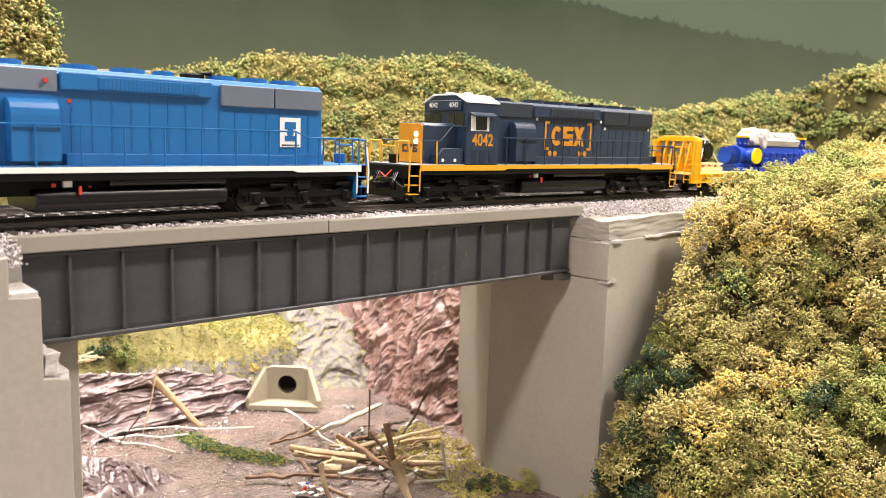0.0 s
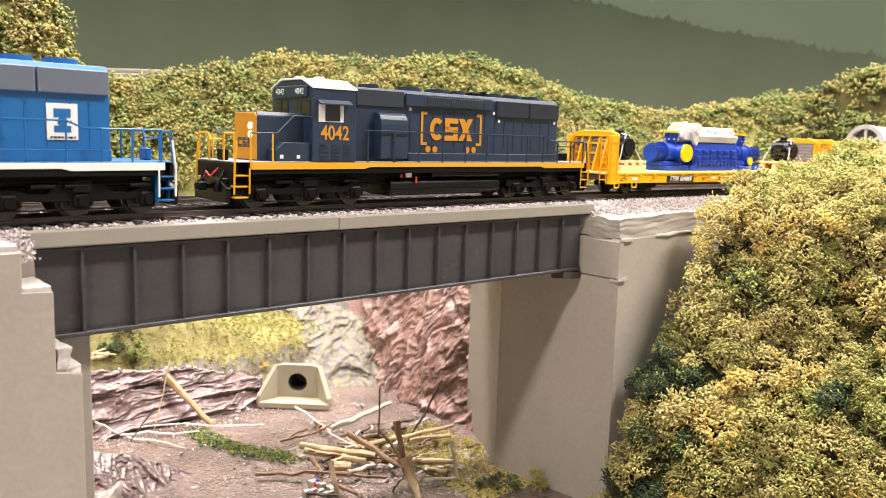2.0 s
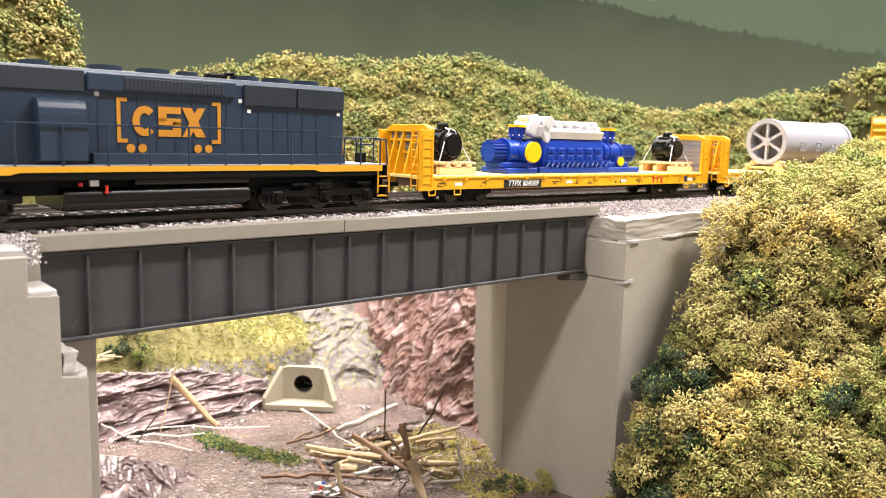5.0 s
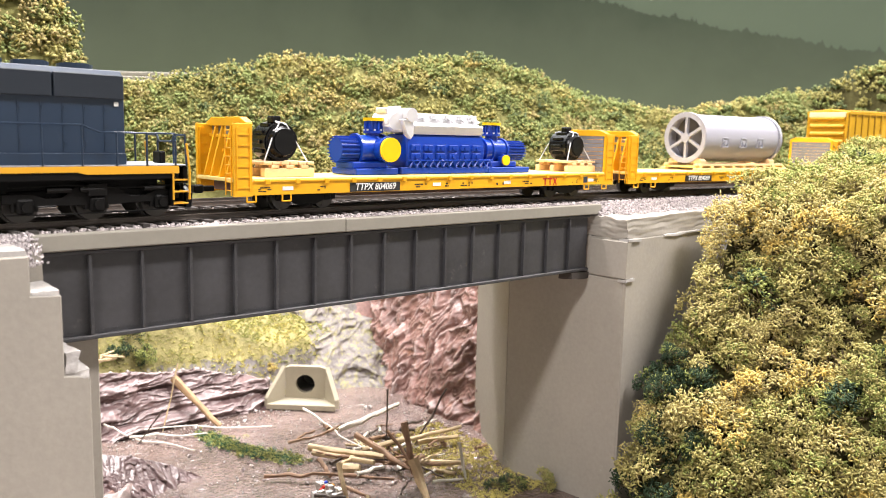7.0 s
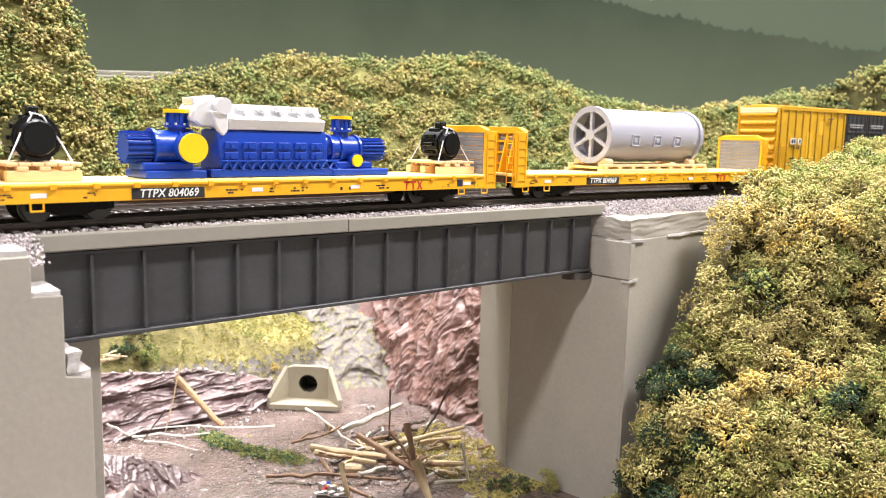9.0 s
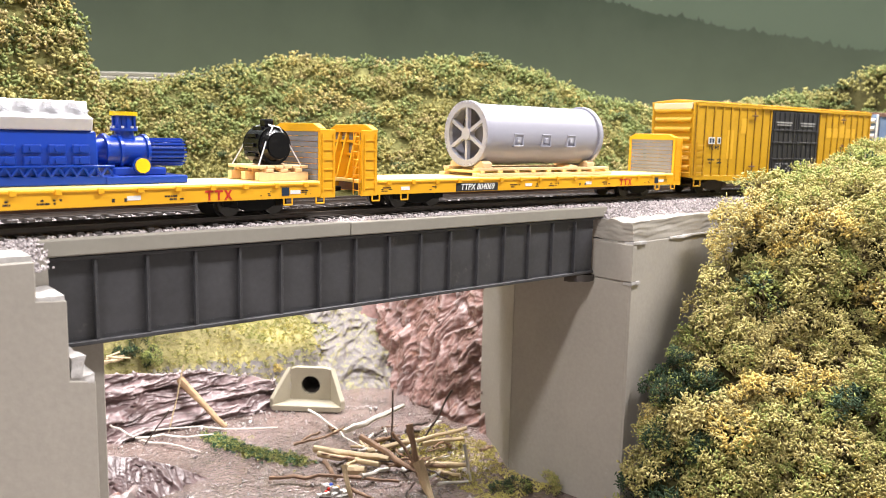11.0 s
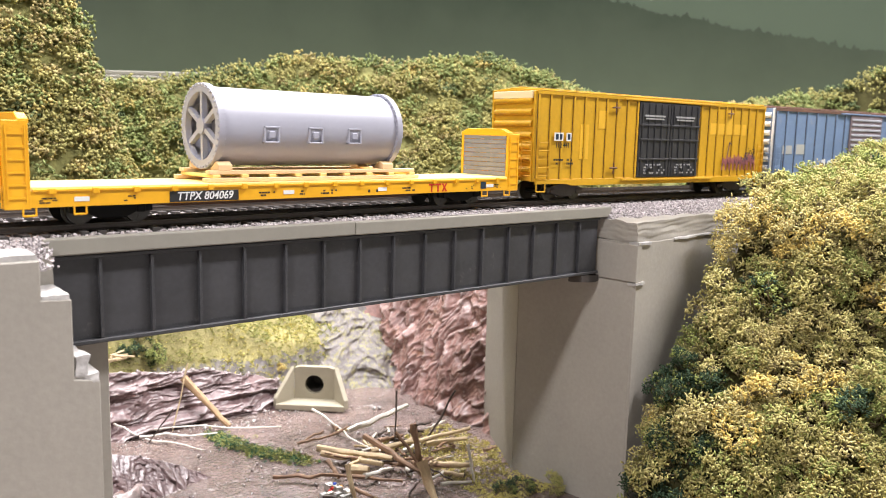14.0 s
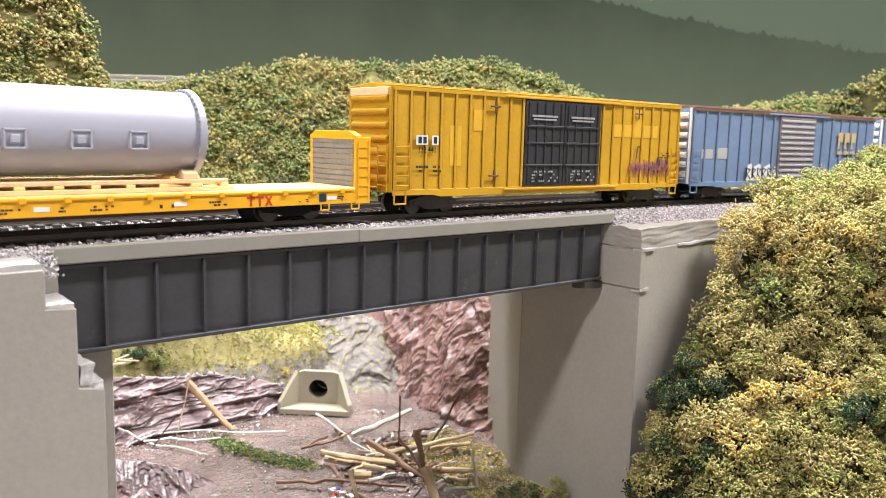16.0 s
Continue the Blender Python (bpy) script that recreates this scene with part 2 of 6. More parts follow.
def axis_steps(spans):
    out = []
    for a, b, step in spans:
        out.extend(np.arange(a, b, step))
    out.append(spans[-1][1])
    return np.array(out)


def build_ground():
    gx = axis_steps([(-700, -140, 10), (-140, 330, 2.6), (330, 1000, 8), (1000, 1400, 20)])
    gy = axis_steps([(-250, 60, 8), (60, 330, 2.6), (330, 760, 8)])
    X, Y = np.meshgrid(gx, gy, indexing="ij")
    Z = ground_height(X, Y)
    nx, ny = X.shape
    idx = np.arange(nx * ny).reshape(nx, ny)
    faces = np.stack([idx[:-1, :-1], idx[1:, :-1], idx[1:, 1:], idx[:-1, 1:]], -1).reshape(-1, 4)
    c = lambda A: (A[:-1, :-1] + A[1:, 1:]).ravel() / 2
    cx, cy, cz = c(X), c(Y), c(Z)
    sx = np.abs(Z[1:, :-1] - Z[:-1, :-1]).ravel() / np.maximum(1, (X[1:, :-1] - X[:-1, :-1]).ravel())
    sy = np.abs(Z[:-1, 1:] - Z[:-1, :-1]).ravel() / np.maximum(1, (Y[:-1, 1:] - Y[:-1, :-1]).ravel())
    steep = np.hypot(sx, sy)
    jit = 40 * (fbm(cx / 18, cy / 18) - 0.5)
    slots = np.zeros(len(faces), int)                       # mud
    slots[(cz > -172) & (cy > 150)] = 2                     # grey rock
    cl = cx - 186
    slots[(cl + jit > 8) & (cx > 110) & (cy > 100)] = 1     # red rock
    slots[(cz > -172) & (cx < 60) & (cy < 262)] = 1
    slots[(cy > 250 + jit * 0.4) & (cz > -150) & (cx + jit < 150)] = 3     # turf
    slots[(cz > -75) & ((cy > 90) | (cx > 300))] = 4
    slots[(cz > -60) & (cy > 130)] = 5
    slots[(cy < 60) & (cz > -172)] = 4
    slots[(cx + jit * 0.6 > 92) & (cy < 122 + jit * 0.4) & (cz < -160)] = 3
    me = raw_mesh("ground", np.stack([X, Y, Z], -1).reshape(-1, 3), faces, [MUD, ROCK, GREY_ROCK, GRASS, EARTH, HILL], slots, smooth=True)
    return tagged(new("ground", me), "sculpted creek bed, rocky bank and turf slope of a model landscape", "ground", kind="structure")


build_ground()


# ---- backdrop and room ----
def backdrop_line(n=520):
    pts = [(-1400 + 1900 * i / 20, 730.0) for i in range(20)]
    pts += [(500 + 710 * math.sin(a), 20 + 710 * math.cos(a)) for a in [1.75 * i / n for i in range(n + 1)]]
    return pts


def falloff_paint(name, low, high, z0, z1):
    """Backdrop paint that pales downwards, light falloff put into its colour, with brushed mottling."""
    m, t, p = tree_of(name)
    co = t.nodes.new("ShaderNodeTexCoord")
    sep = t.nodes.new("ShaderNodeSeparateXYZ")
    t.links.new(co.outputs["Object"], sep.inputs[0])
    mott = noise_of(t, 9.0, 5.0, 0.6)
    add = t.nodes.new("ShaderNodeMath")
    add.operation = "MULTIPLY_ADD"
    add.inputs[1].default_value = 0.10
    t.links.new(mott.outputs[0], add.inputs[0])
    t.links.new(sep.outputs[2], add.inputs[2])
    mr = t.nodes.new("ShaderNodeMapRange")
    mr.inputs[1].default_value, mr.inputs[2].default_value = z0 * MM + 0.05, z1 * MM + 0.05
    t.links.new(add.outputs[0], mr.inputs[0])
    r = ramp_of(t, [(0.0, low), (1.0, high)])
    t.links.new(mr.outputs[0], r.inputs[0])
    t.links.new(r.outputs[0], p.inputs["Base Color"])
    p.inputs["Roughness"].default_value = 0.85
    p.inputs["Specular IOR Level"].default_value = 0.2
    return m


# both ridges darken upwards, the falloff of the lighting painted in
BACKDROP = falloff_paint("painted_green_ridge", (0.060, 0.074, 0.050), (0.021, 0.029, 0.018), 80, 270)
FAR_RIDGE = falloff_paint("painted_far_ridge", (0.058, 0.076, 0.052), (0.040, 0.053, 0.036), 150, 420)


def backdrop_strip(name, material, low, high, inset, label):
    pts = backdrop_line()
    verts, faces, run = [], [], 0.0
    for i, (x, y) in enumerate(pts):
        if i:
            run += math.dist(pts[i - 1], pts[i])
        d = Vector((x - 300, y - 100)).normalized() * inset
        px, py = x - d.x, y - d.y
        for dz, off in ((low, 0), (high(run, x, y) if callable(high) else high, 0)):
            verts.append((px, py, dz))
    for i in range(len(pts) - 1):
        faces.append((2 * i, 2 * i + 2, 2 * i + 3, 2 * i + 1))
    ob = new(name, raw_mesh(name, verts, faces, [material]))
    sol = ob.modifiers.new("thickness", "SOLIDIFY")
    sol.thickness = 2.0 * MM
    return tagged(ob, label, "backdrop", kind="structure")


def near_ridge(run, x, y):
    a = max(0.0, run - 2020)
    return 326 - 0.19 * a + 5 * noise.noise((run / 60, 3, 0)) + 12 * abs(noise.noise((run / 17, 7, 0))) + 16 * abs(noise.noise((run / 7, 2, 0))) ** 1.5


def build_room():
    backdrop_strip("backdrop", SKY_PAINT, -1050, 1500, 0, "curved wall painted with a pale sky")
    backdrop_strip("backdrop_far_ridge", FAR_RIDGE, -1050, lambda run, x, y: 520 - 0.00052 * max(run - 1900, 0) ** 2 * 0.55 + 6 * noise.noise((run / 90, 0, 0)), 3, "far green ridge painted on the backdrop, darker towards the top")
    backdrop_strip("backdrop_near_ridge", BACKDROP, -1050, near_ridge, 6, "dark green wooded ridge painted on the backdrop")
    for name, x0, x1, y0, y1, z0, z1, m in (("wall_south", -2400, 2600, -2600, -2500, -1050, 1500, ROOM), ("wall_west", -2500, -2400, -2600, 900, -1050, 1500, ROOM),
                                            ("wall_east", 2600, 2700, -2600, 900, -1050, 1500, ROOM), ("wall_north", -2500, 2700, 900, 1000, -1050, 1500, ROOM),
                                            ("floor", -2500, 2700, -2600, 1000, -1150, -1050, ROOM_FLOOR),
                                            ("ceiling", -2500, 2700, -2600, 1000, 1500, 1600, ROOM), ("fascia", -700, 1400, -262, -251, -700, -172, FASCIA)):
        bm = fresh()
        box(bm, x0, x1, y0, y1, z0, z1)
        tagged(part(name, bm, m), "plain layout room surface" if m is not ROOM_FLOOR else "dull grey carpet floor of the layout room", name.split("_")[0], kind="structure")


build_room()


# ---- bridge ----
PITCH = 18.2


def build_bridge():
    bridge = thing("girder_bridge", "dark weathered plate girder bridge with a grey painted deck edge", "bridge")
    for y, side in ((-22.0, -1), (34.0, 1), (84.0, 1)):
        bm = fresh()
        box(bm, -147, 144, y - 0.6, y + 0.6, -39.6, -9.5)
        part("web_plate", bm, GIRDER, bridge)
        for z0, z1 in ((-11.0, -9.6), (-41.3, -39.7)):
            bm = fresh()
            box(bm, -147, 144, y - 2.6, y + 2.6, z0, z1, 0.3)
            part("flange", bm, GIRDER, bridge)
        for i in range(0, 16):
            bm = fresh()
            x = (i - 8) * PITCH
            if i == 0:
                x = -145
            box(bm, x - 0.55, x + 0.55, y + side * 2.5, y + side * 0.55, -39.5, -11.1, 0.12)
            part("stiffener", bm, GIRDER, bridge)
    bm = fresh()
    for i in range(1, 15):
        for k in range(14):
            for dx in (-1.4,):
                x, z = (i - 8) * PITCH + dx, -38.4 + k * 2.05
                box(bm, x - 0.18, x + 0.18, -22.75, -22.55, z - 0.18, z + 0.18)
    for k in range(230):
        x = -143 + k * 1.24
        box(bm, x - 0.18, x + 0.18, -22.75, -22.55, -38.6, -38.25)
    part("rivets", bm, GIRDER, bridge)["kind"] = "stuff"
    # deck edge: two lengths of painted wood that meet over the middle
    bm = fresh()
    box(bm, -146, -22.3, -26.0, -21.0, -9.3, -3.4, 0.5, 2)
    part("deck_edge", bm, CAP, bridge)
    bm = fresh()
    box(bm, -22.0, 152, -25.8, -21.0, -9.4, -3.7, 0.5, 2)
    part("deck_edge", bm, CAP, bridge)
    bm = fresh()
    box(bm, -146, 152, 82, 88, -9.3, -3.4, 0.5)
    part("deck_edge", bm, CAP, bridge)
    bm = fresh()
    box(bm, -146, 146, -21.0, 82.0, -9.4, -5.6)
    part("deck", bm, CAP, bridge)


def rough_block(bm, x0, x1, y0, y1, z0, z1, cuts=6, amp=1.2, seed=0, slant=0.0):
    """A block whose surface is hacked and uneven."""
    part_bm = fresh()
    box(part_bm, x0, x1, y0, y1, z0, z1)
    bmesh.ops.subdivide_edges(part_bm, edges=part_bm.edges[:], cuts=cuts, use_grid_fill=True)
    for v in part_bm.verts:
        v.co += Vector(noise.noise_vector(v.co * 0.11 + Vector((seed, 0, 0)))) * amp + Vector(noise.noise_vector(v.co * 0.5)) * amp * 0.5
        v.co.y += slant * (v.co.x - x0)
    me = bpy.data.meshes.new("tmp")
    part_bm.to_mesh(me)
    part_bm.free()
    bm.from_mesh(me)
    bpy.data.meshes.remove(me)


def build_abutments():
    right = thing("bridge_abutment", "grey painted concrete abutment with a chipped wing wall", "abutment")
    bm = fresh()
    # breast wall below the girder, the near wing at full height, the far wing splayed back
    prism(bm, [(147.2, -47.6), (141, 34), (150, 40), (200, 40), (200, -42)], "z", -260, -44, 0.5)
    part("breast_wall", bm, CONCRETE, right)
    bm = fresh()
    prism(bm, [(141, 34.5), (184, 108), (192, 104), (152, 34.5)], "z", -260, -41.5, 0.4)
    part("splayed_wing", bm, CONCRETE, right)
    bm = fresh()
    prism(bm, [(147.6, -48.4), (420, -22), (420, 40), (150, 40), (146.6, -24)], "z", -260, -21.8, 0.35)
    part("near_wing", bm, CONCRETE, right)
    bm = fresh()
    prism(bm, [(146.0, -49.2), (150.5, -48.9), (150.5, -24), (145.2, -24)], "z", -43.4, -22.6, 0.4)
    part("corner_block", bm, CONCRETE, right)
    bm = fresh()
    rough_block(bm, 147.4, 420, -47.2, 30, -21.6, -10.2, 34, 1.25, 0, 0.096)
    part("hacked_top_course", bm, CONCRETE, right, "chipped grey top course with bare plaster showing", True)
    for k, (x0, x1, y0, y1, z0, z1, amp) in enumerate(((146, 155, -49.6, -44, -44.9, -43.5, 0.6), (146.5, 160, -49.4, -43, -22.8, -21.4, 0.8), (187, 212, -45.4, -41, -22.6, -21.4, 0.7),
                                                       (212, 246, -43.2, -38, -22.4, -21.6, 0.5))):
        bm = fresh()
        rough_block(bm, x0, x1, y0, y1, z0, z1, 4, amp, k + 3, 0.096)
        part("plaster_edge", bm, PLASTER, right, "ragged bare plaster edge", True)
    bm = fresh()
    rough_block(bm, 130, 144, -25, -15, -45.5, -41.8, 4, 0.9, 9)
    part("bearing_shoe", bm, TIE, right, "dark brown lump under the girder end", True)

    left = thing("bridge_abutment", "stepped grey painted concrete abutment with plaster-topped ledges", "abutment")
    bm = fresh()
    prism(bm, [(-420, -6.8), (-152.4, -6.8), (-152.4, -19.2), (-143.6, -19.8), (-143.6, -46), (-135.8, -47.5), (-135.8, -260), (-420, -260)], "y", -48, -29, 0.4)
    part("stepped_wall", bm, CONCRETE, left)
    bm = fresh()
    box(bm, -420, -151.6, -28.8, 40, -260, -6.8, 0.4)
    part("back_wall", bm, CONCRETE, left)
    bm = fresh()
    rough_block(bm, -157, -144.0, -28.6, -22, -60, -8.6, 5, 0.5, 2)
    part("girder_seat", bm, CONCRETE, left, "", True)
    bm = fresh()
    box(bm, -149, -124, -19, 40, -260, -41.6, 0.4)
    part("bearing_wall", bm, CONCRETE, left)
    for k, (x0, x1, y0, y1, z0, z1, amp) in enumerate(((-152.2, -144.2, -47.6, -29, -20.2, -18.0, 0.8), (-143.6, -136.4, -47.6, -29, -48.0, -44.5, 1.0),
                                                       (-143.4, -139.5, -47.6, -29, -45.0, -38.5, 1.2), (-190, -153, -47, -30, -7.6, -5.2, 1.3))):
        bm = fresh()
        rough_block(bm, x0, x1, y0, y1, z0, z1, 4, amp, k + 1)
        part("plaster_ledge", bm, PLASTER, left, "ragged bare plaster ledge", True)


build_bridge()
build_abutments()


# ---- track and ballast ----
def strip_along(bm, section, s0, s1, step=6.0):
    """Draws a cross section (y, z) along the track's line."""
    rings = []
    for s in np.arange(s0, s1 + 0.1, step):
        ring = []
        for y, z in section:
            x, yy, _ = on_track(s, y)
            ring.append(bm.verts.new((x, yy, z)))
        rings.append(ring)
    n = len(section)
    for a, b in zip(rings, rings[1:]):
        for i in range(n):
            j = (i + 1) % n
            bm.faces.new((a[i], b[i], b[j], a[j]))
    bm.faces.new(rings[0])
    bm.faces.new(rings[-1][::-1])


def build_track(off, label, bed):
    track = thing("track", label, "track", kind="structure")
    for side in (-1, 1):
        bm = fresh()
        c = off + 8.6 * side
        strip_along(bm, [(c - 0.38, 0), (c + 0.38, 0), (c + 0.36, -0.5), (c + 0.15, -0.75), (c + 0.15, -1.7), (c + 0.95, -2.0), (c + 0.95, -2.15),
                         (c - 0.95, -2.15), (c - 0.95, -2.0), (c - 0.15, -1.7), (c - 0.15, -0.75), (c - 0.36, -0.5)], -420, 640)
        part("rail", bm, RAIL, track)
    bm = fresh()
    box(bm, -1.3, 1.3, -15.2, 15.2, -3.9, -2.15, 0.15)
    box(bm, -0.9, 0.9, -9.9, -7.3, -2.15, -1.85)
    box(bm, -0.9, 0.9, 7.3, 9.9, -2.15, -1.85)
    tie = mesh_of("tie", bm, TIE)
    k = 0
    for s in np.arange(-420, 636, 6.4):
        x, y, th = on_track(s, off)
        ob = new("tie", tie)
        ob.parent = track
        ob.matrix_basis = pose(x * MM, y * MM, 0.0002 * math.sin(k * 1.7), 0, 0, math.degrees(th) + 0.8 * math.sin(k * 2.3))
        k += 1
    for s0, s1, near in () if not bed else ((-420, -150, [(-30, -12), (-21.5, -5.2)]), (-148, 146, [(-17.5, -8), (-17.4, -4.2)]), (150, 640, [(-30, -12), (-21.5, -5.2)])):
        bm = fresh()
        strip_along(bm, near + [(-16, -3.6), (16, -3.6), (27, -3.9), (82, -3.9), (82.5, -8)], s0, s1, 9)
        part("ballast_bed", bm, BALLAST, track)["kind"] = "stuff"


STONE = np.array([(1, 0, 0), (-1, 0, 0), (0, 1, 0), (0, -1, 0), (0, 0, 1), (0, 0, -1)], float)
STONE_FACES = np.array([(0, 2, 4), (2, 1, 4), (1, 3, 4), (3, 0, 4), (2, 0, 5), (1, 2, 5), (3, 1, 5), (0, 3, 5)])


def stones(name, centres, sizes, materials, label, category, slots=None):
    n = len(centres)
    v = STONE[None] * sizes[:, None, None] * RNG.uniform(0.5, 1.2, (n, 6, 1))
    a = RNG.uniform(0, 6.28, (n, 3))
    for k, (i, j) in enumerate(((0, 1), (1, 2), (0, 2))):
        c, s = np.cos(a[:, k])[:, None], np.sin(a[:, k])[:, None]
        vi, vj = v[:, :, i] * c - v[:, :, j] * s, v[:, :, i] * s + v[:, :, j] * c
        v[:, :, i], v[:, :, j] = vi, vj
    v += centres[:, None, :]
    f = STONE_FACES[None] + (np.arange(n) * 6)[:, None, None]
    me = raw_mesh(name, v.reshape(-1, 3), f.reshape(-1, 3), materials, None if slots is None else np.repeat(slots, 8))
    return tagged(new(name, me), label, category, kind="stuff")


def build_ballast():
    n = 30000
    s = RNG.uniform(-300, 420, n)
    y = RNG.uniform(-29, 84, n)
    near = RNG.random(n) < 0.55
    y[near] = RNG.uniform(-30, -8, near.sum())
    z = np.interp(y, [-34, -30, -21.5, -16, 16, 84], [-14, -11.5, -4.6, -3.3, -3.4, -3.6])
    on_bridge = (s > -146) & (s < 150)
    x, yy = np.array([on_track(a, b)[:2] for a, b in zip(s, y)]).T
    keep = ~(on_bridge & (yy < -21.6)) & ~((yy < -44)) & ~((np.abs(y) < 9.8) & (np.abs(y) > 7.2)) & ~((np.abs(y - 52) < 9.8) & (np.abs(y - 52) > 7.2))
    tie_phase = np.mod(s + 420 + 3.2, 6.4) - 3.2
    keep &= ~((np.abs(tie_phase) < 1.2) & (np.abs(y) < 15) & (RNG.random(n) < 0.8))
    c = np.stack([x, yy, z + RNG.uniform(-0.3, 0.3, n)], -1)[keep]
    stones("ballast", c, RNG.uniform(0.45, 0.95, len(c)), [BALLAST], "loose grey and pinkish ballast stones along the track", "ballast")


build_track(0, "weathered model railway track on dark ties", True)
build_track(52, "second weathered track behind the first", False)
build_ballast()


# ---- foliage ----
TWIG = surface("dry_twig", (0.22, 0.17, 0.09), 0.85, vary=0.2, scale=60, grain=600)


def leaf_cloud(centres, radius, count, size, seed, squash=0.85):
    """Small bent flakes in lumpy tufts: vertices and faces (two triangles a flake)."""
    g = np.random.default_rng(seed)
    v_all = []
    for c in centres:
        u = g.normal(size=(count, 3))
        u /= np.linalg.norm(u, axis=1)[:, None]
        p = c + u * radius * g.uniform(0.55, 1.05, (count, 1)) * np.array((1, 1, squash))
        a = g.normal(size=(count, 3))
        a /= np.linalg.norm(a, axis=1)[:, None]
        b = np.cross(a, g.normal(size=(count, 3)))
        b /= np.linalg.norm(b, axis=1)[:, None]
        w = size * g.uniform(0.6, 1.4, (count, 1))
        n = np.cross(a, b) * w * 0.35
        v_all.append(np.stack([p - a * w, p - b * w * 0.6 + n, p + a * w, p + b * w * 0.6 + n], 1))
    v = np.concatenate(v_all).reshape(-1, 3)
    q = np.arange(len(v)).reshape(-1, 4)
    return v, q


SPINDLE_FACES = np.array([(0, 2, 1), (0, 3, 2), (0, 1, 3), (4, 1, 2), (4, 2, 3), (4, 3, 1)])


def unit(v):
    return v / (np.linalg.norm(v, axis=1)[:, None] + 1e-9)


def spindles(p, d, half, r, g):
    """Plump three-sided twiglets about the points p along d: vertices and triangles."""
    n = len(p)
    d = unit(d)
    b = unit(np.cross(d, g.normal(size=(n, 3))))
    c = np.cross(d, b)
    half, r = half[:, None], r[:, None]
    ring = [p + r * (b * math.cos(w) + c * math.sin(w)) for w in (0.0, 2.094, 4.189)]
    v = np.stack([p - d * half] + ring + [p + d * half], 1).reshape(-1, 3)
    return v, (SPINDLE_FACES[None] + (np.arange(n) * 5)[:, None, None]).reshape(-1, 3)


def dome_points(g, n, low=-0.25):
    u = unit(g.normal(size=(n * 3, 3)))
    return u[u[:, 2] > low][:n]


BUSH_KINDS = []


def build_bush_kinds():
    """Clumps of dried lichen-like foliage: lumps of fine knobbly twiglets with dark gaps between."""
    for k in range(10):
        g = np.random.default_rng(100 + k)
        lumps = dome_points(g, 10) * g.uniform(6.5, 10.0, (10, 1)) * g.uniform(0.85, 1.15, (1, 3))
        tips, outs, stems, ways, long = [], [], [], [], []
        for c in lumps:
            size = g.uniform(4.4, 6.8)
            u = unit(dome_points(g, 18, -1.1) + 0.75 * c / np.linalg.norm(c))
            t = c + u * size * g.uniform(0.7, 1.1, (len(u), 1))
            tips.append(t)
            outs.append(u)
            for e in t[::3]:
                stems.append((c * 0.55 + e) / 2)
                ways.append(e - c * 0.55)
                long.append(np.linalg.norm(e - c * 0.55) / 2)
        tips, outs = np.concatenate(tips), np.concatenate(outs)
        per = 5
        p = np.repeat(tips, per, 0) + g.normal(size=(len(tips) * per, 3)) * 1.0
        d = 0.5 * np.repeat(outs, per, 0) + unit(g.normal(size=p.shape))
        v, f = spindles(p, d, g.uniform(0.75, 1.55, len(p)), g.uniform(0.34, 0.58, len(p)), g)
        tv, tf = spindles(np.array(stems), np.array(ways), np.array(long), g.uniform(0.28, 0.45, len(stems)), g)
        slot = [0, 0, 4, 1, 2, 0, 4, 3, 1, 2][k]
        other = [2, 4, 0, 4, 0, 2, 1, 2, 4, 3][k]
        mixed = np.repeat((g.random(len(tips)) < 0.22).astype(int), per * 6)
        me = raw_mesh("bush", np.concatenate([v, tv]), np.concatenate([f, tf + len(v)]), [LEAVES[slot], LEAVES[other], TWIG],
                      np.concatenate([mixed, np.full(len(tf), 2)]), smooth=True)
        BUSH_KINDS.append(me)


BUSH_LABELS = ["dull olive", "olive green", "dry tan-green", "golden yellow", "fresh green", "brownish olive", "pale straw-green", "deep green", "yellow-ochre", "mid green"]


def place_bush(x, y, z, k, size, g):
    ob = new("bush", BUSH_KINDS[k])
    ob.matrix_basis = pose(x * MM, y * MM, z * MM, g.uniform(-25, 25), g.uniform(-25, 25), g.uniform(0, 360)) @ Matrix.Scale(size, 4)
    return tagged(ob, BUSH_LABELS[k] + " clump of model foliage on a steep bank", "bush", "bushes on the bank")


def build_mound():
    g = np.random.default_rng(5)
    spots = []
    tries = 0
    while len(spots) < 285 and tries < 30000:
        tries += 1
        x, y = g.uniform(60, 420), g.uniform(-235, -64)
        z = float(mound_height(np.array(x), np.array(y)))
        if x > 2.7 * (y + 313) - 165:
            continue
        if z < -185 or any((x - a) ** 2 + (y - b) ** 2 + (z - c) ** 2 < 150 for a, b, c in spots):
            continue
        spots.append((x, y, z))
    for x, y, z in spots:
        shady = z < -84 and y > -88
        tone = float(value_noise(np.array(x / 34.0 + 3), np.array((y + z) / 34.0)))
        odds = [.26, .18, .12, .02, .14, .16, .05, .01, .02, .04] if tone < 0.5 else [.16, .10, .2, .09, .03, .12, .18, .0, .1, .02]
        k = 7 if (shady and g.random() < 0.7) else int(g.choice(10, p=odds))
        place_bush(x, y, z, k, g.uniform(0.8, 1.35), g)


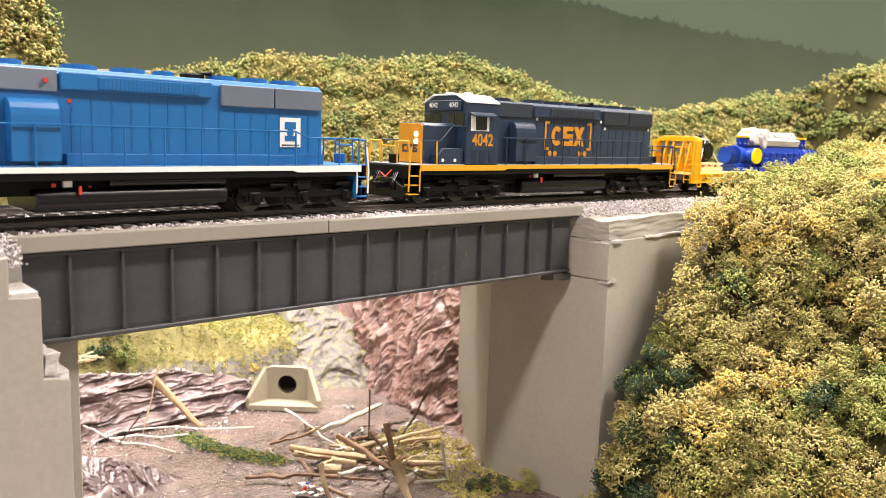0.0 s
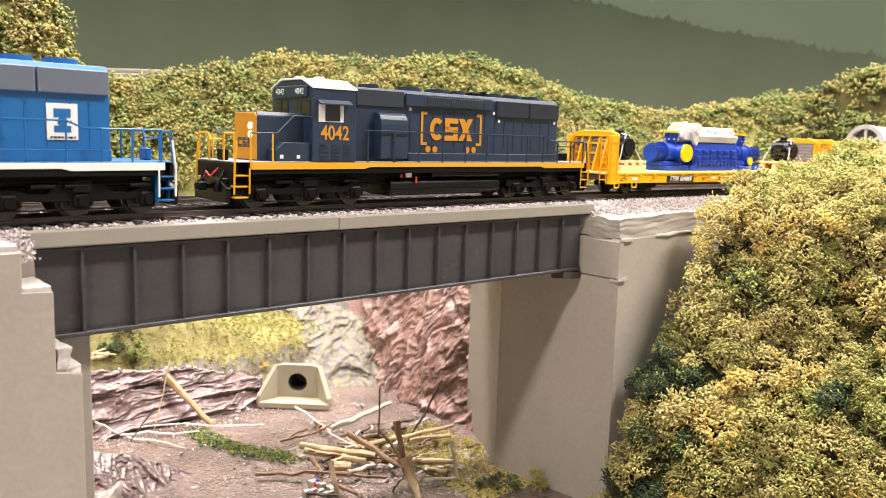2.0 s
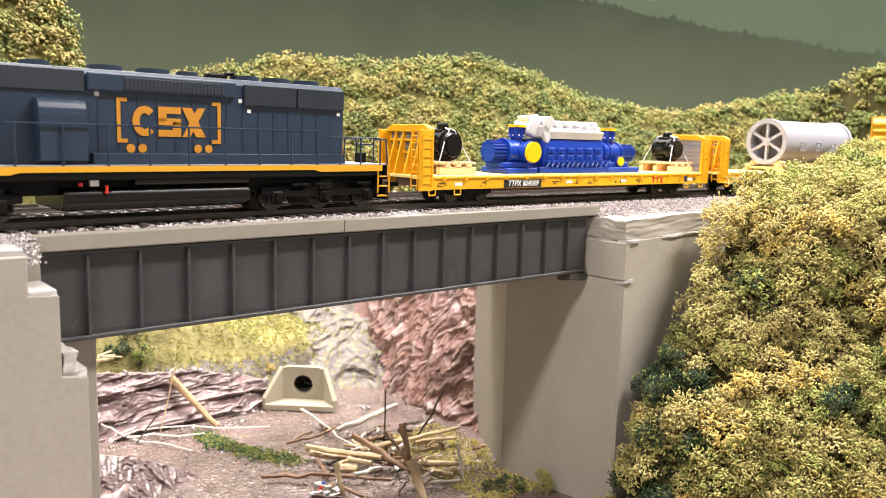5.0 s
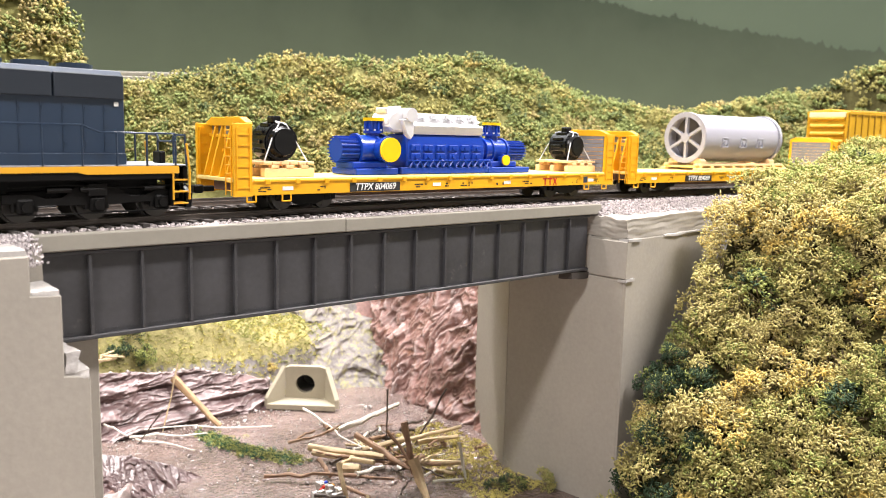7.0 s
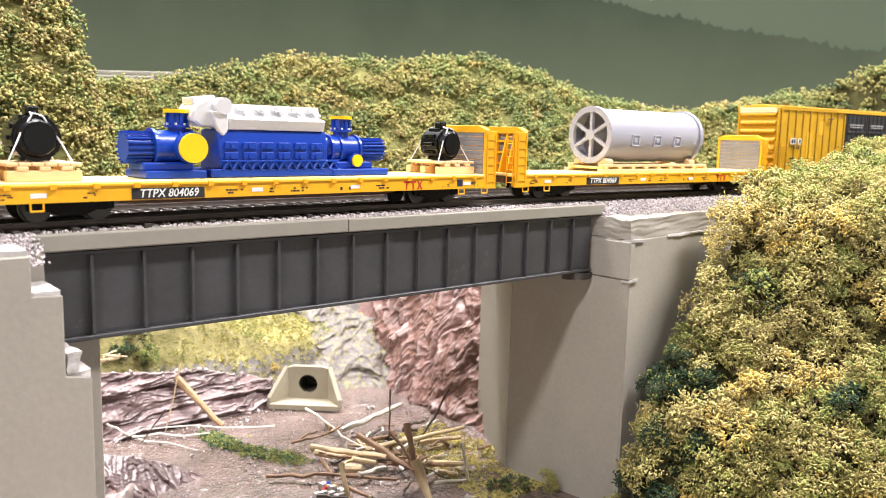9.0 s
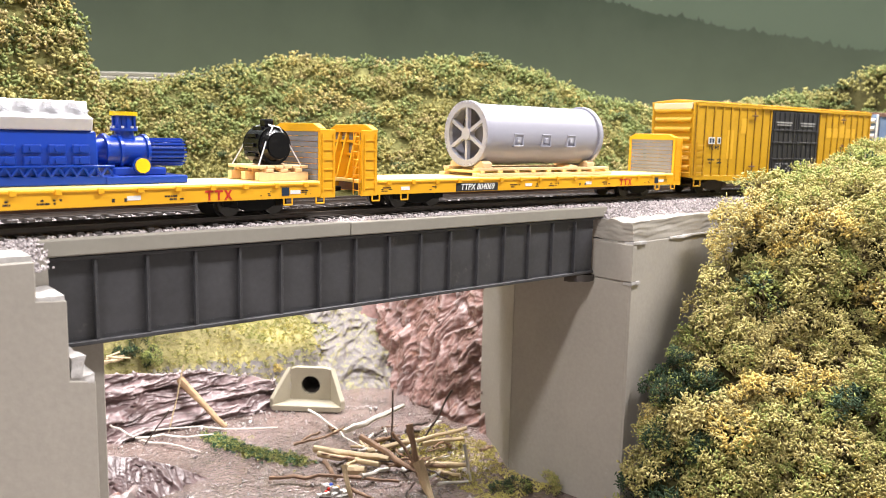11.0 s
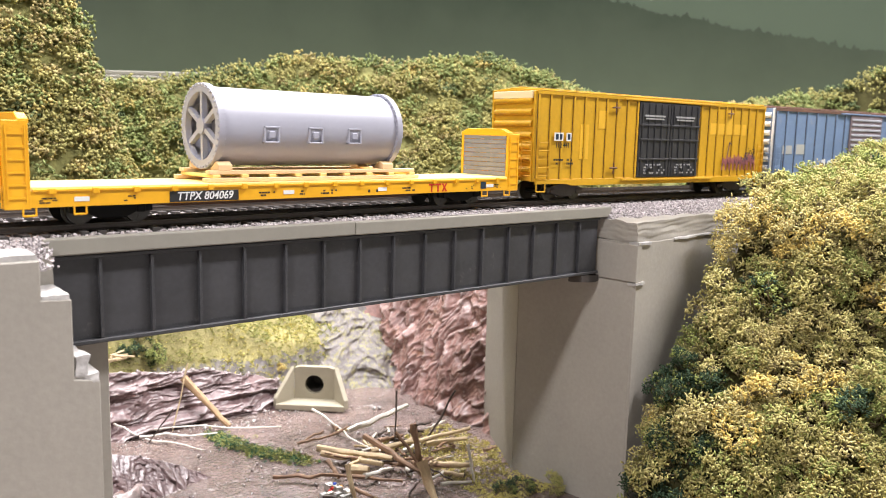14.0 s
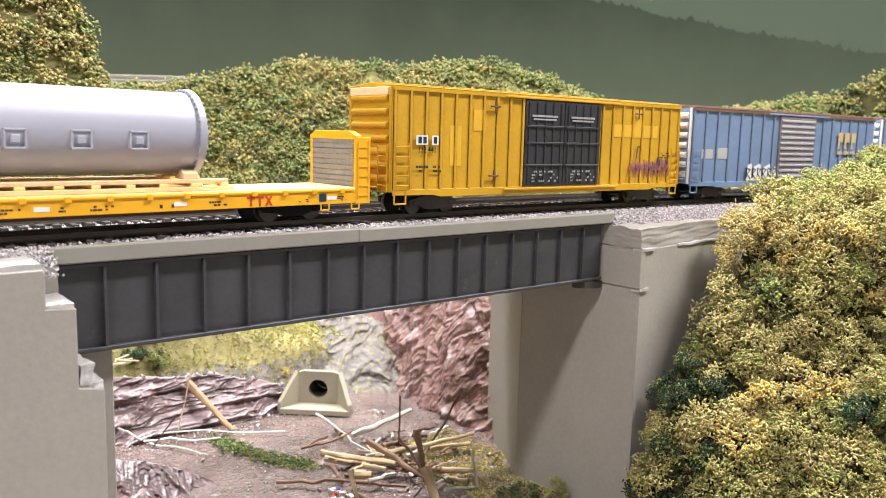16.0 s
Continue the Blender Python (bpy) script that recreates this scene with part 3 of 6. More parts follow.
def build_woods():
    """The puffy bushes on the hills behind: too many to count."""
    g = np.random.default_rng(9)
    vs, fs, ss, base = [], [], [], 0

    def clump(x, y, z, r):
        nonlocal base
        patch = value_noise(np.array(x / 60.0), np.array(y / 60.0))
        kind = g.choice(5, p=[.50, .07, .22, .02, .19]) if patch < 0.52 else g.choice(5, p=[.36, .02, .50, .08, .04])
        squash = np.array((1, 1, 0.85))
        u = dome_points(g, 52, -0.35)
        p = u * r * g.uniform(0.40, 1.2, (len(u), 1)) * squash
        v, f = spindles(p, 0.3 * u + unit(g.normal(size=u.shape)), g.uniform(1.6, 3.1, len(u)), g.uniform(1.1, 1.9, len(u)), g)
        vs.append(v + (x, y, z))
        fs.append(f + base)
        ss.append(np.full(len(f), kind))
        base += len(v)

    n = 0
    for _ in range(80000):
        x, y = g.uniform(-170, 900), g.uniform(-20, 600)
        yc = np.interp(x, CREST[:, 0], CREST[:, 1])
        z = float(ground_height(np.array(x), np.array(y)))
        lh = float(left_hill(np.array(x), np.array(y))) > z - 12
        if z < -22 or (y - yc > 22 and not lh) or (x < 450 and y < 140) or (lh and (x < -150 or y > 440)):
            continue
        clump(x, y, z + 1, g.uniform(6, 10) if g.random() < 0.5 else g.uniform(10, 16))
        n += 1
        if n > 3050:
            break
    for _ in range(420):            # the steep side of the hill by the ledge
        x, y = g.uniform(-80, 34), g.uniform(330, 460)
        z = float(ground_height(np.array(x), np.array(y)))
        if 20 < z < 150:
            clump(x, y, z + 1, g.uniform(7, 13))
    me = raw_mesh("hillside_bushes", np.concatenate(vs), np.concatenate(fs), DIM_FOAM, np.concatenate(ss), smooth=True)
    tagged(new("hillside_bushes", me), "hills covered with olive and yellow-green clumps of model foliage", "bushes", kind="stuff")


build_bush_kinds()
build_mound()
build_woods()


# ---- train ----
def paint(name, colour, rough=0.38, **kw):
    args = dict(vary=0.06, scale=40, grain=600, bump=0.02)
    args.update(kw)
    return surface(name, colour, rough, **args)


NAVY = paint("dark_blue_paint", (0.017, 0.034, 0.064), 0.36)
NAVY_GRILLE = paint("dark_grille", (0.016, 0.024, 0.036), 0.6)
GOLD = paint("golden_yellow_paint", (0.72, 0.36, 0.02), 0.4)
ORANGE = paint("ochre_orange_paint", (0.56, 0.24, 0.02), 0.45)
BLUE = paint("bright_blue_paint", (0.004, 0.125, 0.35), 0.35)
BLUE_GRILLE = paint("grey_blue_grille", (0.15, 0.18, 0.23), 0.5)
WHITE = paint("white_paint", (0.78, 0.78, 0.76), 0.45)
BLACK = paint("black_plastic", (0.004, 0.004, 0.0043), 0.25, spec=0.35)
SOOT = paint("sooty_underframe", (0.0045, 0.0042, 0.004), 0.5, vary=0.3, wear_glint=(0.016, 0.013, 0.012), wear_glint_at=0.66, spec=0.16)
# boxcar trucks: paler iron, the light on their sideframes put into the colour
LIT_IRON = paint("lit_truck_iron", (0.055, 0.047, 0.042), 0.7, vary=0.35)
STEEL = paint("worn_wheel_steel", (0.07, 0.065, 0.06), 0.4, metal=0.7)
YELLOW = paint("railcar_yellow_paint", (0.83, 0.42, 0.012), 0.42)
DECK = paint("pale_yellow_deck", (0.95, 0.70, 0.24), 0.6, vary=0.08)
BOARD = paint("weathered_grey_boards", (0.22, 0.21, 0.22), 0.7, vary=0.2, scale=90)
TIMBER = paint("new_timber", (0.80, 0.55, 0.30), 0.65, vary=0.12, scale=90)
COBALT = paint("cobalt_blue_enamel", (0.005, 0.045, 0.37), 0.3)
SILVER = paint("silver_paint", (0.74, 0.74, 0.76), 0.38, metal=0.25)
DRUM = paint("lavender_grey_plastic", (0.40, 0.40, 0.465), 0.42, vary=0.04)
DRUM_DARK = paint("dark_drum_inside", (0.16, 0.15, 0.16), 0.7)
LEMON = paint("lemon_yellow_enamel", (0.90, 0.58, 0.005), 0.35)
BOX_YELLOW = paint("weathered_boxcar_yellow", (0.60, 0.335, 0.012), 0.48, vary=0.16, scale=30, wear_glint=(0.36, 0.17, 0.02), wear_glint_at=0.66)
BOX_PATCH = paint("fresh_yellow_patch", (0.76, 0.44, 0.03), 0.45)
BOX_BLUE = paint("faded_blue_paint", (0.17, 0.25, 0.40), 0.55, vary=0.18, scale=30, wear_glint=(0.25, 0.28, 0.34), wear_glint_at=0.62)
GRIME_SHADOW = paint("dark_brown_grime_shadow", (0.10, 0.062, 0.035), 0.8, vary=0.4, scale=60)
DOOR_MAUVE = paint("rusty_mauve_door", (0.20, 0.155, 0.165), 0.65, vary=0.3, scale=40, wear_glint=(0.30, 0.32, 0.38), wear_glint_at=0.58)
DOOR_RIB = paint("pale_blue_grey_rib", (0.42, 0.43, 0.48), 0.6, vary=0.25, scale=40, wear_glint=(0.26, 0.16, 0.15), wear_glint_at=0.62)
RUST = paint("rusty_brown", (0.16, 0.085, 0.06), 0.75, vary=0.35, scale=60)
DOOR_BLACK = paint("faded_black_door", (0.028, 0.028, 0.031), 0.55, vary=0.25, wear_glint=(0.10, 0.10, 0.10), wear_glint_at=0.72)
GLASS_DARK = paint("cab_glass", (0.02, 0.022, 0.02), 0.08, vary=0.0)
RED = paint("red_paint", (0.55, 0.03, 0.015), 0.5)
INK = paint("black_lettering", (0.02, 0.02, 0.02), 0.6)
PINK = paint("graffiti_rose", (0.42, 0.16, 0.16), 0.6)
PURPLE = paint("graffiti_violet", (0.13, 0.07, 0.12), 0.6)


def glow_material(name, colour, strength):
    m, t, p = tree_of(name)
    p.inputs["Base Color"].default_value = (*colour, 1)
    p.inputs["Emission Color"].default_value = (*colour, 1)
    p.inputs["Emission Strength"].default_value = strength
    return m


HEADLIGHT = glow_material("lit_headlight", (1.0, 0.95, 0.85), 3.0)
CARS = []


def lettering(text, name, size, x, y, z, material, parent, label, shear=0.0, width=1.0, bold=0.0, turn=0):
    cu = bpy.data.curves.new(name, "FONT")
    cu.body, cu.size, cu.extrude, cu.shear, cu.offset = text, size * MM, 0.06 * MM, shear, bold * MM
    cu.align_x, cu.align_y = "CENTER", "CENTER"
    tmp = new("tmp_text", cu)
    bpy.context.view_layer.update()
    me = bpy.data.meshes.new_from_object(tmp.evaluated_get(bpy.context.evaluated_depsgraph_get()))
    bpy.data.objects.remove(tmp)
    me.materials.clear()
    me.materials.append(material)
    ob = new(name, me)
    ob.parent = parent
    ob.matrix_basis = pose(x * MM, y * MM, z * MM, 90, 0, turn) @ Matrix.Diagonal((width, 1, 1, 1))
    return tagged(ob, label)


def marks(bm, x0, x1, z0, z1, y, rows=2, seed=1, fill=0.7):
    """Lines of small print as plain bars."""
    g = random.Random(seed)
    h = (z1 - z0) / rows
    for r in range(rows):
        x = x0
        while x < x1:
            w = g.uniform(0.6, 1.6)
            if g.random() < fill:
                box(bm, x, min(x1, x + w), y, y + 0.08, z0 + r * h, z0 + r * h + h * 0.55)
            x += w + 0.3


def wheelset(parent, x, radius, gauge=8.4):
    bm = fresh()
    cyl(bm, (0, -9, 0), (0, 9, 0), 1.0, 8)
    for s in (-1, 1):
        cyl(bm, (0, s * (gauge - 1.2), 0), (0, s * (gauge + 1.4), 0), radius, 24)
        cyl(bm, (0, s * (gauge - 1.9), 0), (0, s * (gauge - 1.1), 0), radius + 0.7, 24)
        cyl(bm, (0, s * (gauge + 1.3), 0), (0, s * (gauge + 1.7), 0), radius * 0.4, 10)
        for k in range(3):
            a = k * 2.1
            box(bm, radius * 0.6 * math.cos(a) - 0.4, radius * 0.6 * math.cos(a) + 0.4, s * (gauge + 1.45) - 0.12, s * (gauge + 1.45) + 0.12,
                radius * 0.6 * math.sin(a) - 0.4, radius * 0.6 * math.sin(a) + 0.4)
    ob = part("wheelset", bm, STEEL, parent, "worn steel wheels on an axle")
    ob.location = (x * MM, 0, radius * MM)
    return ob, x, radius, radius


def freight_truck(car, x, wheels, frame_mat):
    bm = fresh()
    for s in (-1, 1):
        y0, y1 = (11.2 * s, 13.2 * s) if s > 0 else (13.2 * s, 11.2 * s)
        prism(bm, [(-14.5, 4.2), (-14.5, 6.8), (-8, 8.2), (-4, 9.4), (4, 9.4), (8, 8.2), (14.5, 6.8), (14.5, 4.2), (8.5, 4.0), (4.5, 2.2), (-4.5, 2.2), (-8.5, 4.0)], "y", y0, y1, 0.25)
        for a in (-10.2, 10.2):
            box(bm, a - 1.6, a + 1.6, y0 - 0.5, y1 + 0.5, 3.9, 6.4, 0.3)
        for a in (-2, 0, 2):
            cyl(bm, (a, (y0 + y1) / 2, 3.2), (a, (y0 + y1) / 2, 6.4), 1.0, 8)
    box(bm, -3, 3, -12, 12, 5.6, 9.0, 0.4)
    truck = part("truck", bm, frame_mat, car, "dark sprung freight truck")
    truck.location = (x * MM, 0, 0)
    for a in (-10.2, 10.2):
        wheels.append(wheelset(truck, a, 4.8))


def coupler(car, x, way, material=None):
    bm = fresh()
    box(bm, min(x, x + way * 7), max(x, x + way * 7), -1.2, 1.2, 8.0, 10.2, 0.3)
    box(bm, min(x + way * 5, x + way * 9), max(x + way * 5, x + way * 9), -2.0, 1.6, 7.4, 10.8, 0.5)
    part("coupler", bm, material or SOOT, car, "knuckle coupler")


def loco_truck(car, x, wheels):
    bm = fresh()
    for s in (-1, 1):
        a, b = sorted((12.2 * s, 14.2 * s))
        prism(bm, [(-31, 7.0), (-31, 10.2), (-22, 10.4), (-17, 8.6), (-12, 8.6), (-7, 12.2), (7, 12.2), (12, 8.6), (17, 8.6), (22, 10.4), (31, 10.2), (31, 7.0),
                   (20, 6.0), (4, 5.6), (-4, 5.6), (-20, 6.0)], "y", a, b, 0.25)
        for j in (-23.8, 0, 23.8):
            o = 15.4 * s
            box(bm, j - 2.6, j + 2.6, *sorted((13 * s, 15.2 * s)), 3.2, 8.4, 0.6)
            cyl(bm, (j, 14.8 * s, 5.8), (j, 16.2 * s, 5.8), 1.7, 12)
            for dx in (-3.6, 3.6):
                cyl(bm, (j + dx, 13.4 * s, 4.2), (j + dx, 13.4 * s, 7.4), 0.9, 8)
        for j in (-17, -6, 17):
            cyl(bm, (j, 14.4 * s, 11.2), (j + 8, 14.4 * s, 11.2), 1.1, 8)
        rod(bm, [(-30, 15.0 * s, 3.4), (-14, 15.0 * s, 3.0), (14, 15.0 * s, 3.0), (30, 15.0 * s, 3.4)], 0.28)
        rod(bm, [(-29, 15.0 * s, 12.4), (-10, 15.2 * s, 12.8), (10, 15.2 * s, 11.4), (29, 15.0 * s, 12.2)], 0.25)
        box(bm, -3.5, 3.5, *sorted((13.5 * s, 15.4 * s)), 8.6, 13.4, 0.4)
    box(bm, -28, 28, -11, 11, 7.0, 11.0, 0.5)
    truck = part("truck", bm, SOOT, car, "black three-axle locomotive truck")
    truck.location = (x * MM, 0, 0)
    for a in (-23.8, 0, 23.8):
        wheels.append(wheelset(truck, a, 5.8))


def locomotive(c, label, body, stripe, grille, rail_paint, cab_roof, nose_paint, end_paint, step_paint, dark):
    car = thing("locomotive", label, "locomotive", group="locomotives")
    wheels = []
    bm = fresh()
    box(bm, -104, 107, -17.0, 17.0, 14.4, 19.0, 0.3)
    box(bm, -100, 102, -10, 10, 9, 14.4, 0.3)
    part("frame", bm, SOOT, car, "black underframe")
    for s in (-1, 1):
        bm = fresh()
        y0, y1 = sorted((17.0 * s, 17.45 * s))
        prism(bm, [(-104, 16.4), (-48, 16.4), (-45, 17.2), (70, 17.2), (73, 16.4), (107, 16.4), (107, 19.2), (-104, 19.2)], "y", y0, y1)
        part("side_stripe", bm, stripe, car, "painted side sill stripe")
    bm = fresh()
    box(bm, -111, 111, -16.6, 16.6, 19.05, 19.6, 0.15)
    part("walkway", bm, body if not dark else surface("grey_walkway", (0.25, 0.27, 0.30), 0.6), car)
    # long hood
    bm = fresh()
    prism(bm, [(-10.6, 19.4), (10.6, 19.4), (10.6, 50.6), (8.6, 52.8), (-8.6, 52.8), (-10.6, 50.6)], "x", -52.6, 89.8, 0.25)
    hood = part("long_hood", bm, body, car)
    bm = fresh()
    for s in (-1, 1):
        box(bm, -20, 89, *sorted((10.4 * s, 13.4 * s)), 19.5, 23.6, 0.25)
    part("hood_base", bm, body, hood)
    # door seams, latches and hinges on the hood
    bm = fresh()
    for k in range(15):
        x = -17 + k * 7.1
        for s in (-1, 1):
            box(bm, x - 0.12, x + 0.12, *sorted((10.55 * s, 10.78 * s)), 24.2, 41.0 if x > 40 else 44.0)
            for z in (27, 33, 39):
                box(bm, x + 0.4, x + 1.1, *sorted((10.55 * s, 10.95 * s)), z, z + 0.5)
    part("hood_door_seams", bm, body, hood)["kind"] = "stuff"
    for s in (-1, 1):
        bm = fresh()
        box(bm, -20.6, 36.5, *sorted((10.4 * s, 12.2 * s)), 45.2, 51.6, 0.6, 2)
        part("brake_blister", bm, body, hood)
        bm = fresh()
        box(bm, -8, 31, *sorted((12.1 * s, 12.5 * s)), 46.0, 50.4, 0.15)
        for k in range(26):
            box(bm, -7.5 + k * 1.5, -7.0 + k * 1.5, *sorted((12.4 * s, 12.65 * s)), 46.1, 50.2)
        part("brake_grille", bm, NAVY_GRILLE if dark else body, hood)
        for x0, x1 in ((40.6, 64.6), (65.4, 89.3)):
            bm = fresh()
            box(bm, x0, x1, *sorted((10.4 * s, 11.9 * s)), 42.6, 51.0, 0.25)
            for k in range(10):
                z = 43.2 + k * 0.78
                box(bm, x0 + 0.6, x1 - 0.6, *sorted((11.8 * s, 12.0 * s)), z, z + 0.34)
            part("radiator_grille", bm, grille, hood, "louvred radiator grille")
        bm = fresh()
        box(bm, -48.5, -21.2, *sorted((10.4 * s, 11.3 * s)), 44.4, 52.0, 0.3)
        part("intake_grille", bm, grille, hood)
        bm = fresh()
        pts = [(10.5 * s, 21)] + [((10.5 + 5.5) * s, 21), (16.0 * s, 36.5)] + [((12.2 + 3.8 * math.cos(a)) * s, 36.5 + 5.4 * math.sin(a)) for a in (0.4, 0.8, 1.2, 1.57)] + [(10.5 * s, 41.9)]
        prism(bm, pts, "x", -38, -22.4, 0.2)
        part("blower_housing", bm, body, hood)
    for x, r in ((-34, 5.0), (-10, 6.2), (8, 6.2), (22, 4.2), (47, 6.0), (62, 6.0), (77, 6.0)):
        bm = fresh()
        cyl(bm, (x, 0, 52.7), (x, 0, 54.6), r, 24)
        cyl(bm, (x, 0, 54.5), (x, 0, 54.9), r * 0.85, 24)
        part("roof_fan", bm, body, hood)
    bm = fresh()
    box(bm, 30, 38, -2.5, 2.5, 52.7, 55.2, 0.6)
    part("exhaust_stack", bm, SOOT, hood)
    bm = fresh()
    for k in range(3):
        cyl(bm, (37 + k * 0.4, -2 + 1.8 * k, 55.3), (41 + k, -2 + 1.8 * k, 55.5), 0.35, 8, 0.8)
    box(bm, 37, 38, -2.5, 2.5, 53, 55.3)
    part("horn", bm, SOOT, hood)
    # cab
    bm = fresh()
    prism(bm, [(-17, 19.4), (17, 19.4), (17, 50.4), (8.5, 54.0), (-8.5, 54.0), (-17, 50.4)], "x", -75, -52.7, 0.25)
    cab = part("cab", bm, body, car)
    bm = fresh()
    prism(bm, [(-17.4, 50.3), (-8.6, 54.1), (8.6, 54.1), (17.4, 50.3), (17.4, 51.0), (8.8, 54.9), (-8.8, 54.9), (-17.4, 51.0)], "x", -75.6, -52.4, 0.1)
    part("cab_roof", bm, cab_roof, cab, "white cab roof" if dark else "")
    for k, (x, y) in enumerate(((-67, -6), (-62, 5), (-72, 2))):
        bm = fresh()
        box(bm, x, x + 4, y - 2, y + 2, 54.0, 55.9, 0.5)
        part("roof_pod", bm, cab_roof, cab)
    bm = fresh()
    box(bm, -76.2, -74.8, -13.5, 13.5, 46.6, 51.6, 0.3)
    part("number_board_box", bm, body, cab)
    for s in (-1, 1):
        bm = fresh()
        box(bm, -72.2, -59.4, *sorted((16.6 * s, 17.2 * s)), 36.4, 44.4, 0.15)
        part("side_window_frame", bm, WHITE if dark else body, cab)
        bm = fresh()
        box(bm, -69.0, -61.4, *sorted((17.1 * s, 17.35 * s)), 36.9, 44.0)
        part("side_window", bm, GLASS_DARK, cab)
        bm = fresh()
        prism(bm, [(17.0 * s, 44.6), (20.0 * s, 43.6), (20.0 * s, 44.2), (17.0 * s, 45.8)], "x", -73, -56.5)
        part("sunshade", bm, body, cab)
        for y0, y1 in ((3.0, 7.6), (8.6, 15.0)):
            bm = fresh()
            box(bm, -75.3, -74.9, *sorted((y0 * s, y1 * s)), 38.2, 45.2, 0.1)
            part("windshield", bm, GLASS_DARK, cab)
    bm = fresh()
    for row in range(5):
        for col in range(3):
            x, z = -71.5 + col * 6, 20.6 + row * 1.5
            box(bm, x, x + 4, -17.3, -16.9, z, z + 0.6)
    part("cab_louvres", bm, body, cab)["kind"] = "stuff"
    # nose
    bm = fresh()
    prism(bm, [(-9.6, 19.4), (9.6, 19.4), (9.6, 38.2), (8.4, 39.8), (-8.4, 39.8), (-9.6, 38.2)], "x", -97.0, -75.1, 0.3)
    nose = part("short_hood", bm, body, car)
    bm = fresh()
    prism(bm, [(-9.3, 20), (9.3, 20), (9.3, 38.0), (8.2, 39.4), (-8.2, 39.4), (-9.3, 38.0)], "x", -97.6, -96.9, 0.15)
    part("nose_front", bm, nose_paint, nose, "ochre nose end" if dark else "")
    bm = fresh()
    for z in (30.5, 34.0):
        cyl(bm, (-98.2, -5.0, z), (-97.5, -5.0, z), 1.3, 16)
    part("headlight", bm, HEADLIGHT if dark else WHITE, nose, "lit twin headlight" if dark else "")
    bm = fresh()
    for s in (-1, 1):
        prism(bm, [(-92, 19.5), (-92, 24), (-88, 27.4), (-75.2, 27.4), (-75.2, 19.5)], "y", *sorted((9.6 * s, 15.6 * s)), 0.2)
    part("side_sandbox", bm, body, nose)
    # tank and air reservoirs
    bm = fresh()
    prism(bm, [(-15.2, 9.5), (-15.6, 6.5), (-13.5, 3.6), (13.5, 3.6), (15.6, 6.5), (15.2, 9.5), (13.8, 11.4), (-13.8, 11.4)], "x", -31, 41, 0.6)
    tank = part("fuel_tank", bm, BLACK, car, "glossy black fuel tank", True)
    for s in (-1, 1):
        bm = fresh()
        cyl(bm, (-6, 13.2 * s, 13.8), (40, 13.2 * s, 13.8), 2.1, 16)
        part("air_reservoir", bm, BLACK, car, "", True)
        bm = fresh()
        box(bm, -22, -19, *sorted((14 * s, 15.4 * s)), 12.2, 14.8, 0.2)
        part("fuel_gauge", bm, WHITE, car)
        bm = fresh()
        box(bm, -26, -24.6, *sorted((14.8 * s, 15.8 * s)), 12.2, 13.6, 0.2)
        box(bm, -17, -16, *sorted((15 * s, 16 * s)), 9.5, 12.5, 0.2)
        part("fuel_cap", bm, RED, car, "small red fitting")
    # handrails and stanchions
    for s in (-1, 1):
        bm = fresh()
        rod(bm, [(-104, 16.8 * s, 31), (-92, 16.8 * s, 31), (-84, 16.8 * s, 38.4), (-75.2, 16.8 * s, 38.4)], 0.3)
        part("cab_handrail", bm, rail_paint, car)
        bm = fresh()
        rod(bm, [(-48.8, 16.8 * s, 33.4), (72, 16.8 * s, 33.4), (78, 16.8 * s, 31), (106, 16.8 * s, 31)], 0.32)
        part("handrail", bm, rail_paint, car)
        for x in (-104, -94, -46, -31, -16, -1, 14, 29, 44, 59, 72, 84, 95, 106):
            bm = fresh()
            top = 33.4 if -49 < x < 75 else 31
            rod(bm, [(x, 16.8 * s, 17), (x, 16.8 * s, top)], 0.38)
            part("stanchion", bm, end_paint if x < -90 and dark else rail_paint, car)
    for xe, way in ((-110.5, -1), (110.5, 1)):
        ep = end_paint if way < 0 else (rail_paint if not dark else NAVY)
        bm = fresh()
        rod(bm, [(xe, -16.5, 19), (xe, -15.5, 30.5), (xe, -7, 30.5), (xe, -5.5, 28), (xe, 5.5, 28), (xe, 7, 30.5), (xe, 15.5, 30.5), (xe, 16.5, 19)], 0.4)
        part("end_railing", bm, ep, car)
        for y in (-6.5, 6.5):
            bm = fresh()
            rod(bm, [(xe, y, 19.3), (xe, y, 29.5)], 0.4)
            part("railing_post", bm, ep, car)
        for s in (-1, 1):
            for z in (4.8, 9.2, 13.6):
                bm = fresh()
                box(bm, *sorted((xe - way * 5.6, xe + way * 0.4)), *sorted((11.6 * s, 16.8 * s)), z, z + 0.6, 0.1)
                part("step", bm, step_paint, car)
            bm = fresh()
            box(bm, *sorted((xe - way * 6.2, xe - way * 5.7)), *sorted((11 * s, 16.9 * s)), 4.2, 19.0, 0.1)
            box(bm, *sorted((xe, xe + way * 0.5)), *sorted((11 * s, 13 * s)), 4.2, 19.0, 0.1)
            part("step_side", bm, step_paint if not dark else SOOT, car)
            bm = fresh()
            rod(bm, [(xe + way * 0.8, 16.9 * s, 6.5), (xe + way * 0.8, 17.3 * s, 17), (xe - way * 0.2, 17.0 * s, 27.5)], 0.4)
            rod(bm, [(xe - way * 5.8, 17.1 * s, 6.5), (xe - way * 5.8, 17.3 * s, 17)], 0.35)
            part("grab_iron", bm, end_paint if dark else (WHITE if way > 0 else rail_paint), car)
        bm = fresh()
        box(bm, *sorted((xe - way * 1.2, xe + way * 0.8)), -16, 16, 12.5, 18.9, 0.3)
        part("end_plate", bm, SOOT, car)
        bm = fresh()
